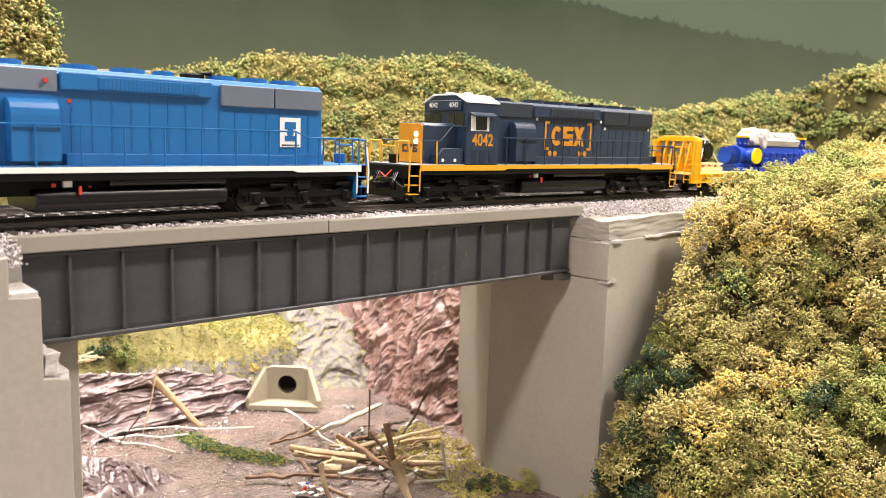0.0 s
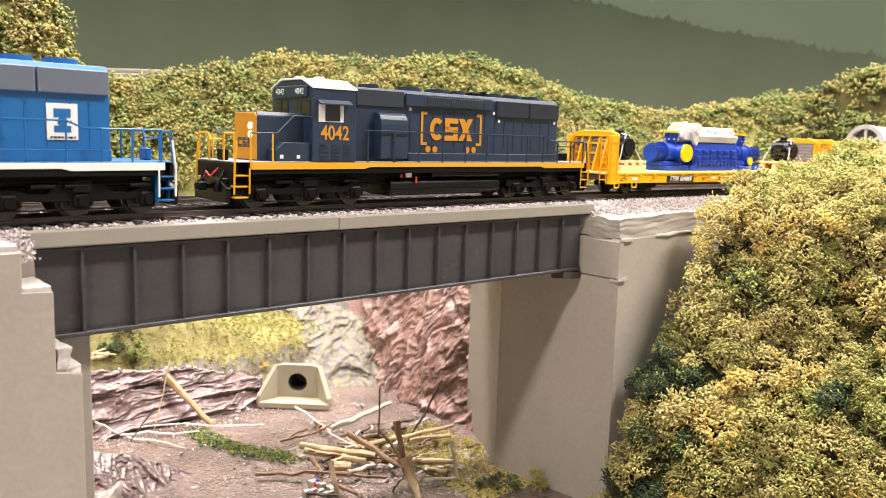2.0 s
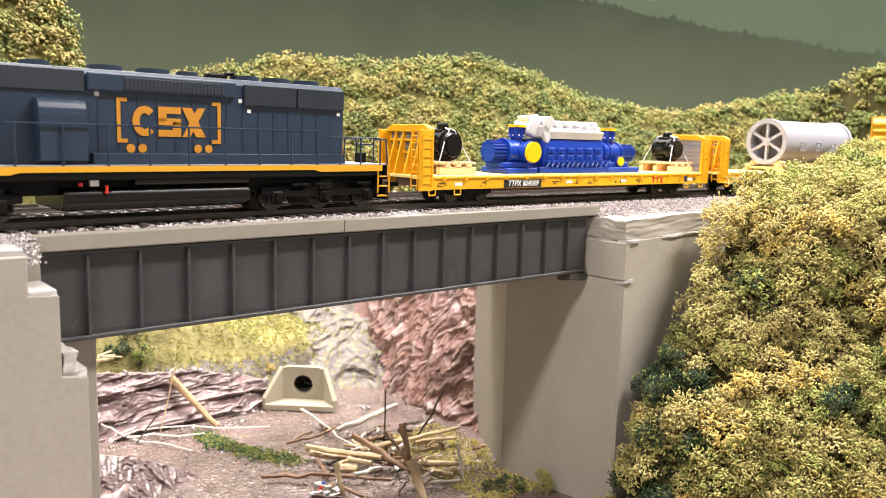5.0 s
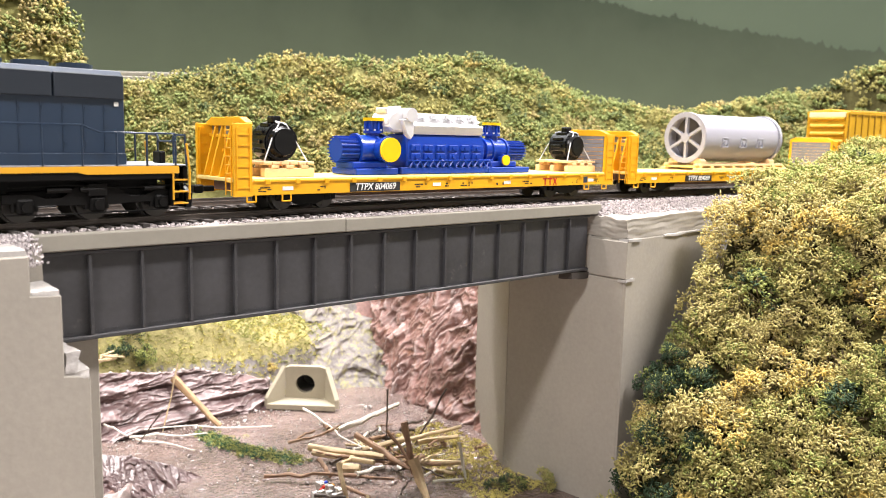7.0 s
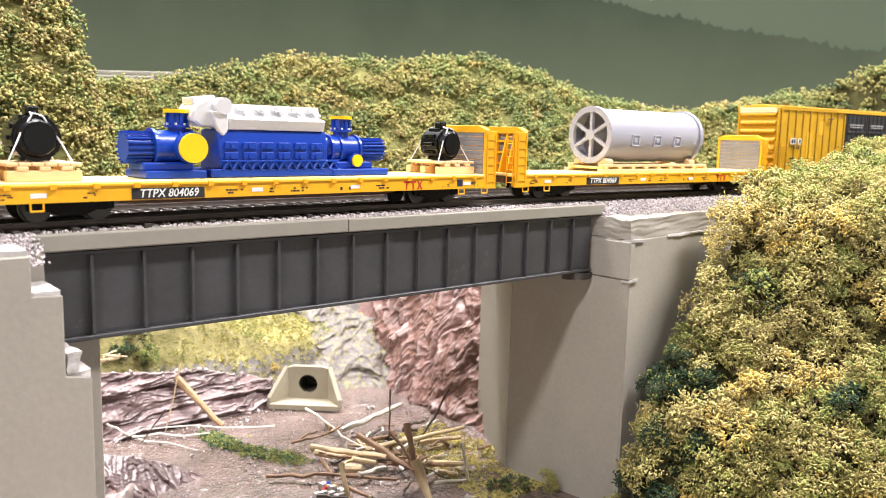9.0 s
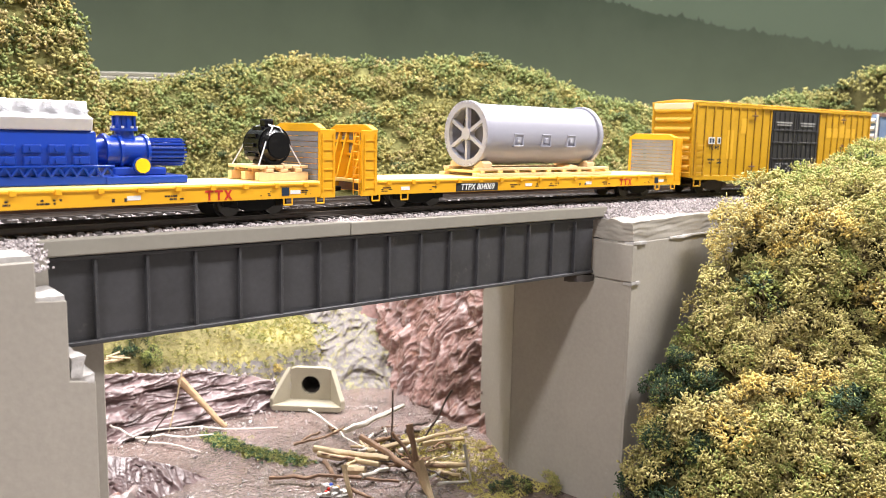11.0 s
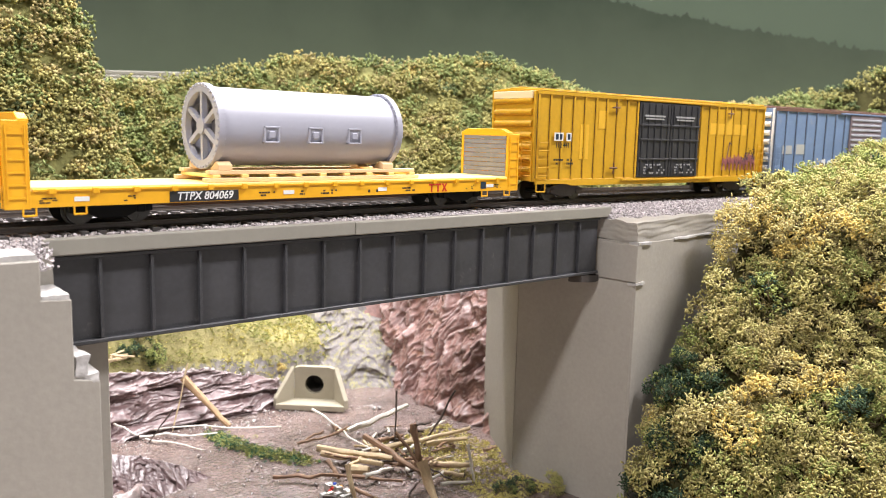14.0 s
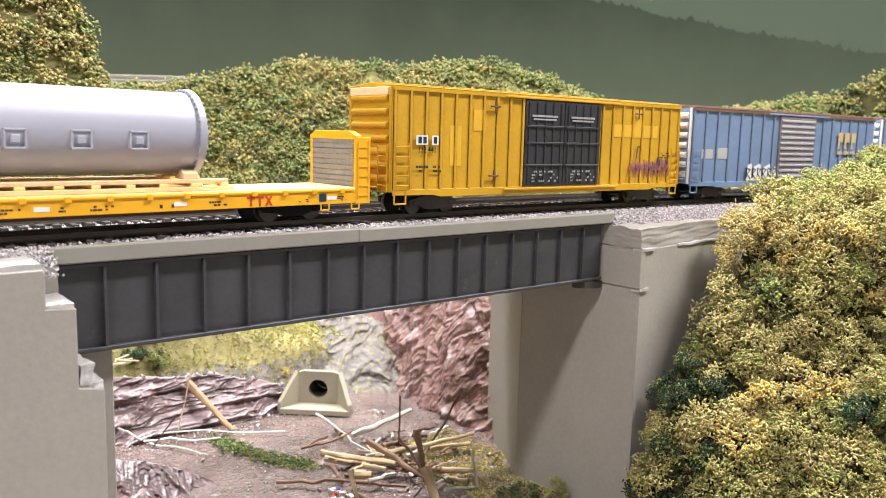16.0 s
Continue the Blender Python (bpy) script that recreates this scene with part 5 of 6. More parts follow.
def drum_load(c):
    ob = thing("drum_load", "large pale lavender-grey drum with spoked end on a flatcar", "drum")
    zc, x0, x1 = 35.4, -43.6, 42.6
    bm = fresh()
    cyl(bm, (x0, 0, zc), (x1, 0, zc), 15.6, 64)
    for f in [f for f in bm.faces if f.normal.x < -0.9]:
        bmesh.ops.delete(bm, geom=[f], context="FACES")
    shell = part("shell", bm, DRUM, ob, "smooth pale grey shell", True)
    bm = fresh()
    cyl(bm, (x0 + 9, 0, zc), (x0 + 9.5, 0, zc), 15.4, 48)
    part("inner_disc", bm, DRUM_DARK, shell)
    for xa, xb in ((x0 - 1.6, x0 + 1.0), (x1 - 1.0, x1 + 1.6)):
        bm = fresh()
        n = 64
        rings = []
        for x, r in ((xa, 13.4), (xa, 16.9), (xb, 16.9), (xb, 13.4)):
            rings.append([bm.verts.new((x, r * math.cos(2 * math.pi * k / n), zc + r * math.sin(2 * math.pi * k / n))) for k in range(n)])
        for a, b in zip(rings, rings[1:] + rings[:1]):
            for k in range(n):
                bm.faces.new((a[k], a[(k + 1) % n], b[(k + 1) % n], b[k]))
        bmesh.ops.recalc_face_normals(bm, faces=bm.faces)
        flange = part("flange", bm, DRUM, ob)
        bm = fresh()
        for k in range(40):
            a = 2 * math.pi * k / 40
            y, z = 16.2 * math.cos(a), zc + 16.2 * math.sin(a)
            cyl(bm, (xa - 0.5, y, z), (xb + 0.5, y, z), 0.45, 6)
        part("flange_bolts", bm, DRUM, flange)["kind"] = "stuff"
    for k in range(6):
        a = k * math.pi / 3 + math.pi / 6
        bm = fresh()
        u, w = Vector((0, math.cos(a), math.sin(a))), Vector((0, -math.sin(a), math.cos(a)))
        vs = []
        for x in (x0 - 1.0, x0 + 1.2):
            for d, h in ((2.5, -0.9), (14, -0.9), (14, 0.9), (2.5, 0.9)):
                p = Vector((x, 0, zc)) + u * d + w * h
                vs.append(bm.verts.new(p))
        for q in ((0, 1, 2, 3), (7, 6, 5, 4), (0, 4, 5, 1), (1, 5, 6, 2), (2, 6, 7, 3), (3, 7, 4, 0)):
            bm.faces.new([vs[i] for i in q])
        bmesh.ops.recalc_face_normals(bm, faces=bm.faces)
        part("spoke", bm, DRUM, ob)
    bm = fresh()
    cyl(bm, (x0 - 1.6, 0, zc), (x0 + 2, 0, zc), 3.2, 20)
    part("hub", bm, DRUM, ob)
    for x in HATCHES:
        bm = fresh()
        for a, b, z0, z1 in ((x - 3.6, x + 3.6, 29.2, 30.0), (x - 3.6, x + 3.6, 35.2, 36.0), (x - 3.6, x - 2.8, 29.2, 36), (x + 2.8, x + 3.6, 29.2, 36)):
            box(bm, a, b, -16.0, -14.0, z0, z1, 0.2)
        box(bm, x - 1.4, x + 1.4, -16.1, -14.8, 31.2, 34, 0.3)
        part("hatch", bm, DRUM, shell, "small raised hatch")
    CARS.append((ob, c, 84.7, []))
    cr = thing("timber_cradle", "pale yellow timber cradle under the drum", "cradle")
    for y in (-13, 13):
        bm = fresh()
        box(bm, -50, 56, y - 1.8, y + 1.8, 14.0, 15.6, 0.2)
        box(bm, -48, 54, y * 0.92 - 2, y * 0.92 + 2, 16.9, 18.4, 0.2)
        part("runner", bm, TIMBER, cr)
    for k in range(9):
        bm = fresh()
        x = -47 + k * 12.2
        box(bm, x, x + 3.2, -14.5, 14.5, 15.62, 16.9, 0.2)
        part("crosspiece", bm, DECK, cr)
    for x in (-44, 36):
        for s in (-1, 1):
            bm = fresh()
            prism(bm, [(5 * s, 18.4), (13 * s, 18.4), (13 * s, 20.6), (10.5 * s, 22.0)], "x", x, x + 6, 0.2)
            part("chock", bm, TIMBER, cr)
    CARS.append((cr, c, 84.7, []))


flatcar(221, "yellow bulkhead flatcar carrying an engine and two housings")
flatcar(478, "yellow bulkhead flatcar carrying a large grey drum")
pallet(221, -93, 14.0, "black turbine housing strapped on a timber pallet")
pallet(221, 98, 14.0, "black turbine housing strapped on a timber pallet")
engine_load(221)
drum_load(478)


# ---- boxcars ----
def boxcar(c, label, body, roof, door_mat, end_mat, door0, door1, double, half, rib_step, seed, ladder_mat):
    car = thing("boxcar", label, "boxcar", group="boxcars")
    wheels = []
    bm = fresh()
    prism(bm, [(-17.4, 11), (17.4, 11), (17.4, 58.6), (-17.4, 58.6)], "x", -half, half, 0.2)
    shell = part("body", bm, body, car)
    for s in (-1, 1):
        bm = fresh()
        y0, y1 = sorted((17.3 * s, 18.1 * s))
        prism(bm, [(-half + 0.3, 9.6), (-half + 24, 9.4), (-half + 28, 8.5), (half - 28, 8.5), (half - 24, 9.4), (half - 0.3, 9.6), (half - 0.3, 12.2), (-half + 0.3, 12.2)], "y", y0, y1, 0.15)
        part("side_sill", bm, body, car)
        bm = fresh()
        box(bm, -half, half, *sorted((17.3 * s, 18.3 * s)), 56.8, 58.8, 0.15)
        part("top_chord", bm, body if roof is not RUST else RUST, car)
        x = -half + 0.6
        while x < half:
            if not door0 - 1.5 < x < door1 + 0.5:
                bm = fresh()
                box(bm, x, x + 1.3, *sorted((17.3 * s, 18.25 * s)), 12.0, 56.9, 0.2)
                part("side_post", bm, body, shell)
            x += rib_step
    # dark strips beside each rib: weathering wash and painted seam shadow in one colour
    bm = fresh()
    x = -half + 0.6
    while x < half - 2:
        if not door0 - 1.5 < x < door1 + 0.5:
            box(bm, x + 1.32, x + 1.72, -17.62, -17.3, 12.4, 56.6)
            box(bm, x - 0.3, x - 0.02, -17.62, -17.3, 12.4, 56.6)
        x += rib_step
    part("grime_shadow", bm, GRIME_SHADOW, shell, "dark brown strips along the ribs, dirt with seam shadow painted in")["kind"] = "stuff"
    # roof
    bm = fresh()
    prism(bm, [(-18.4, 58.7), (18.4, 58.7), (18.4, 59.2), (0, 60.6), (-18.4, 59.2)], "x", -half, half, 0.15)
    top = part("roof", bm, roof, car)
    n = int(2 * half / 12)
    for k in range(n):
        x = -half + 4 + k * (2 * half - 8) / (n - 1)
        bm = fresh()
        prism(bm, [(-18.2, 59.2), (18.2, 59.2), (18.2, 59.8), (0, 61.2), (-18.2, 59.8)], "x", x - 0.7, x + 0.7, 0.1)
        part("roof_rib", bm, roof, top)
    # corrugated ends
    for way in (-1, 1):
        for k in range(7):
            z = 15 + k * 6.1
            bm = fresh()
            x = way * half
            prism(bm, [(x, z), (x + way * 1.8, z + 1.2), (x + way * 1.8, z + 2.6), (x, z + 4.2)], "y", -14.6, 14.6, 0.3)
            part("end_rib", bm, end_mat, shell)
        for y in (-17.2, 15.6):
            bm = fresh()
            box(bm, *sorted((way * half - way * 0.2, way * half + way * 0.9)), y, y + 1.6, 11, 58.4, 0.2)
            part("corner_post", bm, end_mat, shell)
        for z0 in (14,):
            bm = fresh()
            for k in range(5):
                z = z0 + k * 4.4
                rod(bm, [(way * (half + 2.4), -16.8, z), (way * (half + 2.4), -9.5, z)], 0.3, 5)
            for y in (-16.8, -9.5):
                rod(bm, [(way * (half + 2.4), y, z0 - 3), (way * (half + 2.4), y, z0 + 18.5)], 0.3, 5)
            part("end_ladder", bm, ladder_mat, car)
        bm = fresh()
        for k in range(5):
            z = 14 + k * 4.4
            a, b = sorted((way * (half - 1), way * (half - 8.5)))
            rod(bm, [(a, -18.9, z), (b, -18.9, z)], 0.28, 5)
        for xx in (half - 1, half - 8.5):
            rod(bm, [(way * xx, -18.8, 12), (way * xx, -18.8, 33.5)], 0.28, 5)
        part("side_ladder", bm, ladder_mat, car)
        bm = fresh()
        a, b = way * (half - 1.2), way * (half - 7.6)
        rod(bm, [(a, -17.9, 11), (a, -17.9, 5.6), (b, -17.9, 5.6), (b, -17.9, 11)], 0.42, 6)
        part("stirrup_step", bm, ladder_mat, car)
        bm = fresh()
        box(bm, *sorted((way * (half + 0.5), way * (half + 5))), -9, 9, 12.6, 13.2, 0.1)
        part("crossover_platform", bm, ladder_mat, car)
        coupler(car, way * half, way)
    # doors
    leaves = [(door0, (door0 + door1) / 2 - 0.3), ((door0 + door1) / 2 + 0.3, door1)] if double else [(door0, door1)]
    for a, b in leaves:
        bm = fresh()
        box(bm, a, b, -18.5, -17.4, 12.4, 56.6, 0.25)
        door = part("door", bm, door_mat, car, "black ribbed plug door" if double else "rust-stained sliding door")
        if double:
            for k in range(5):
                bm = fresh()
                x = a + 2 + k * (b - a - 5) / 4
                box(bm, x, x + 0.9, -19.1, -18.4, 13.5, 55.6, 0.2)
                part("door_rib", bm, door_mat, door)
            for z in (22.5, 34, 42.5):
                bm = fresh()
                box(bm, a + 0.5, b - 0.5, -19.2, -18.4, z, z + 1.2, 0.2)
                part("door_bar", bm, door_mat, door)
            bm = fresh()
            box(bm, a + 4, b - 6, -19.2, -18.9, 48.0, 49.0)
            box(bm, a + 5, b - 7, -19.2, -18.9, 46.4, 47.2)
            marks(bm, a + 5, b - 4, 14.5, 21, -19.25, 4, seed, 0.3)
            part("door_print", bm, paint("faded_white_print", (0.35, 0.35, 0.35), 0.6), door)["kind"] = "stuff"
            bm = fresh()
            rod(bm, [(a + 6, -19.5, 15.5), (a + 9, -19.5, 19), (a + 12, -19.5, 15.5)], 0.4, 5)
            part("door_crank", bm, door_mat, door)
        else:
            for k in range(11):
                bm = fresh()
                z = 14.5 + k * 3.8
                box(bm, a + 1.5, b - 1.5, -19.0, -18.4, z, z + 1.7, 0.3)
                part("door_rib", bm, DOOR_RIB, door)
    for z in (10.6, 56.9):
        bm = fresh()
        box(bm, door0 - 14, door1 + 16, -19.0, -18.0, z, z + 1.0, 0.15)
        part("door_track", bm, body, car)
    freight_truck(car, -80, wheels, LIT_IRON)
    freight_truck(car, 82, wheels, LIT_IRON)
    CARS.append((car, c, 81, wheels))
    return car, shell


def build_boxcars():
    car, shell = boxcar(720, "weathered yellow high-cube boxcar with black double doors", BOX_YELLOW, BOX_YELLOW, DOOR_BLACK, BOX_YELLOW, -25.5, 32.8, True, 108, 8.9, 4, BOX_YELLOW)
    bm = fresh()
    for x in (-94, -91.2, -85.0):
        box(bm, x, x + 1.9, -18.5, -18.4, 33.4, 36.4)
    part("logo_shapes", bm, NAVY, shell, "plain dark bars on a pale patch")
    for x0, x1 in ((-95.2, -88.4), (-86.0, -82.2)):
        bm = fresh()
        box(bm, x0, x1, -18.42, -18.3, 32.7, 37.1)
        part("pale_patch", bm, WHITE, shell, "pale square patch")
    for way in (-1, 1):
        bm = fresh()
        box(bm, *sorted((way * 107.8, way * 109.6)), -15.4, 15.4, 54.6, 58.4, 0.2)
        part("end_placard_panel", bm, paint("pale_cream_panel", (0.80, 0.66, 0.40), 0.5), shell, "pale cream top panel of the end")
    lettering("112 441", "road_number", 3.9, -88.8, -18.4, 30.3, INK, shell, "black road number", width=0.86, bold=0.05)
    bm = fresh()
    marks(bm, -95, -88, 20, 24, -18.36, 2, 6)
    marks(bm, -85, -80, 20, 24, -18.36, 2, 7)
    marks(bm, 84, 98, 27, 31, -18.36, 3, 8, 0.5)
    part("small_print", bm, INK, shell)["kind"] = "stuff"
    for x0, x1, z0, z1 in ((-74.5, -67.6, 23, 42), (-60, -52, 40, 50), (44, 86, 39, 46), (62, 72, 46, 55)):
        bm = fresh()
        box(bm, x0, x1, -17.62, -17.38, z0, z1)
        part("paint_patch", bm, BOX_PATCH, shell, "cleaner yellow paint patch")
    bm = fresh()
    for x, z in ((-47, 52), (-47, 18), (66, 52.5)):
        rod(bm, [(x - 3, -18.9, z), (x + 3, -18.9, z)], 0.5, 5)
        rod(bm, [(x, -18.9, z - 3), (x, -18.9, z + 3)], 0.4, 5)
    part("latch", bm, RUST, shell, "small rusty latch")
    for k, m in ((0, PINK), (1, PURPLE)):
        g = random.Random(3 + k)
        bm = fresh()
        x = 60
        while x < 94:
            h = g.uniform(7, 12)
            rod(bm, [(x, -18.4, 16 + 2 * k), (x + 1.0, -18.4, 16 + h), (x + 2.4, -18.4, 17 + h * 0.4), (x + 3.4, -18.4, 16 + h * 0.9), (x + 4.2, -18.4, 16.2)], 0.45 - 0.15 * k, 4)
            x += 4.2
        if k:
            rod(bm, [(64, -18.4, 16), (67, -18.4, 34), (69.5, -18.4, 33)], 0.35, 4)
        part("graffiti", bm, m, shell, "loose sprayed strokes")
    car, shell = boxcar(952, "faded blue boxcar with a rust-brown roof and door", BOX_BLUE, RUST, DOOR_MAUVE, WHITE, -17, 27, False, 110, 12.2, 9, BOX_BLUE)
    bm = fresh()
    box(bm, -100, -88, -17.62, -17.38, 27, 33)
    box(bm, -84, -72, -17.62, -17.38, 27, 34)
    part("paint_patch", bm, paint("pale_patch", (0.45, 0.45, 0.42), 0.6), shell, "pale cover patch")
    bm = fresh()
    for k, (x0, x1) in enumerate(((-52, -45), (-44.6, -35), (-34.6, -24), (-23.6, -17.5))):
        prism(bm, [(x0, 12.6), (x1, 12.8), (x1 - 0.6, 19.5 - k), (x1 - 2, 24 - 2 * (k > 2)), (x0 + 0.8, 23.2 - k)], "y", -18.42, -18.3, 0.0)
    part("graffiti_fill", bm, WHITE, shell, "broad pale sprayed block shapes")
    bm = fresh()
    for k in range(6):
        x = -52 + k * 6
        rod(bm, [(x, -18.5, 13.5), (x, -18.5, 21), (x + 4, -18.5, 20), (x + 0.6, -18.5, 17), (x + 4.6, -18.5, 13.8)], 0.3, 5)
    part("graffiti", bm, INK, shell, "thin black sprayed outlines")
    bm = fresh()
    for x in (58, 67, 76):
        box(bm, x, x + 6.4, -18.45, -18.3, 40, 47)
        box(bm, x, x + 6.4, -18.45, -18.3, 31, 33.5)
        box(bm, x, x + 2.4, -18.45, -18.3, 35, 40)
    part("logo_shape", bm, paint("faded_cream", (0.55, 0.42, 0.22), 0.6), shell, "faded cream block shapes")
    boxcar(1186, "faded blue boxcar with a rust-brown roof and door", BOX_BLUE, RUST, DOOR_MAUVE, WHITE, -17, 27, False, 110, 12.2, 11, BOX_BLUE)


build_boxcars()


# ---- the creek ----
# pale patches in the colour stand in for white glints on the water
WATER = surface("wet_brown_resin", (0.165, 0.118, 0.102), 0.06, vary=0.5, scale=30, grain=380, bump=7.0, spec=1.0, wear_glint=(0.48, 0.44, 0.43), wear_glint_at=0.63)
WOOD_PALE = surface("bleached_driftwood", (0.52, 0.40, 0.24), 0.7, vary=0.25, scale=120, grain=900, bump=0.25)
WOOD_BROWN = surface("brown_stick", (0.22, 0.13, 0.075), 0.7, vary=0.35, scale=120, grain=900, bump=0.25)
WOOD_DARK = surface("dark_wet_twig", (0.055, 0.038, 0.028), 0.55, vary=0.3, scale=120, grain=900, bump=0.2)
WOOD_TAN = surface("tan_barked_log", (0.36, 0.235, 0.125), 0.65, vary=0.3, scale=110, grain=900, bump=0.25)
WOOD_WHITE = surface("white_birch_branch", (0.66, 0.62, 0.55), 0.7, vary=0.15, scale=100, grain=700, bump=0.25)
ALGAE = surface("green_algae_gel", (0.035, 0.11, 0.06), 0.12, vary=0.6, scale=90, grain=500, bump=1.0, spec=0.8)
MOSS = leaf_material("yellow_moss", (0.52, 0.455, 0.15), 0.25)
MOSS_GREEN = leaf_material("green_moss", (0.30, 0.31, 0.10), 0.22)
CULVERT = surface("tan_concrete", (0.34, 0.305, 0.225), 0.8, vary=0.1, scale=60, grain=700, bump=0.2)
HOLE = surface("dark_pipe_inside", (0.05, 0.042, 0.035), 0.8, vary=0.3, scale=90, grain=600)


def folded_face(name, a, b, z0, z1, lean, amp, across, along, n, m, material, label, skew=0.4, bulge=0.0, seed=0.0, top=None):
    """A rock face between two points of the ground line, leaning back, with folded ridges."""
    a, b = np.array(a, float), np.array(b, float)
    run = np.linalg.norm(b - a)
    d = (b - a) / run
    nrm = np.array((d[1], -d[0]))
    u, v = np.meshgrid(np.linspace(0, run, n), np.linspace(0, 1, m), indexing="ij")
    hi = z1 if top is None else np.interp(u, *top)
    z = z0 + (hi - z0) * v
    h = z - z0
    uw = u + across * 1.1 * (fbm(u / across + seed, h / across + 3) - 0.5)
    hw = h + along * 0.9 * (fbm(u / across + 5, h / along + seed) - 0.5)
    f = ridged((uw + skew * hw) / across + seed, (hw - skew * 0.4 * uw) / along + seed, 5) - 0.5
    g = ridged((uw - 0.9 * hw) / (across * 0.5) + seed + 4, hw / (along * 0.4), 4) - 0.5
    out = amp * (1.5 * f + 0.9 * g) + bulge * np.sin(np.pi * u / run) - lean * h
    x = a[0] + d[0] * u + nrm[0] * out
    y = a[1] + d[1] * u + nrm[1] * out
    z = z + 0.25 * amp * (fbm(u / 9 + seed, h / 9) - 0.5)
    idx = np.arange(n * m).reshape(n, m)
    faces = np.stack([idx[:-1, :-1], idx[1:, :-1], idx[1:, 1:], idx[:-1, 1:]], -1).reshape(-1, 4)
    ob = new(name, raw_mesh(name, np.stack([x, y, z], -1).reshape(-1, 3), faces, [material], None, True))
    sol = ob.modifiers.new("thickness", "SOLIDIFY")
    sol.thickness, sol.offset = 3 * MM, -1
    return tagged(ob, label, "rock", kind="structure")


folded_face("cliff", (192, 312), (170, 62), -186, -20, 0.42, 13.0, 26, 64, 300, 190, ROCK, "steep folded red-brown rock face with pale edges", 0.35, 4.0)
folded_face("rock_bank", (-96, 232), (84, 224), -184, -136, 0.62, 12.0, 60, 15, 220, 80, ROCK_LIGHT, "layered purple-brown rock bank with pale ledges", 0.5, 0.0, 11.0,
            ([0, 60, 130, 178], [-134, -137, -146, -158]))
folded_face("rock_shoulder", (96, 252), (190, 204), -186, -92, 1.15, 9.0, 34, 26, 150, 110, GREY_ROCK, "grey dusted rock shoulder above the culvert", 0.4, 0.0, 21.0)
folded_face("near_rock", (-100, 116), (-6, 132), -186, -150, 1.5, 5.0, 9, 34, 170, 80, ROCK_LIGHT, "mauve-brown folded rock beside the creek", 0.3, 5.0, 31.0,
            ([0, 50, 72, 96], [-150, -160, -170, -184]))


def build_water():
    gx, gy = np.linspace(-150, 215, 140), np.linspace(-120, 262, 140)
    X, Y = np.meshgrid(gx, gy, indexing="ij")
    Z = -178.4 + 0.8 * (fbm(X / 26, Y / 26) - 0.5) + 0.7 * (fbm(X / 7, Y / 7) - 0.5)
    idx = np.arange(X.size).reshape(X.shape)
    faces = np.stack([idx[:-1, :-1], idx[1:, :-1], idx[1:, 1:], idx[:-1, 1:]], -1).reshape(-1, 4)
    me = raw_mesh("water", np.stack([X, Y, Z], -1).reshape(-1, 3), faces, [WATER], None, True)
    tagged(new("water", me), "shallow glossy brown creek water", "water", kind="structure")


build_water()


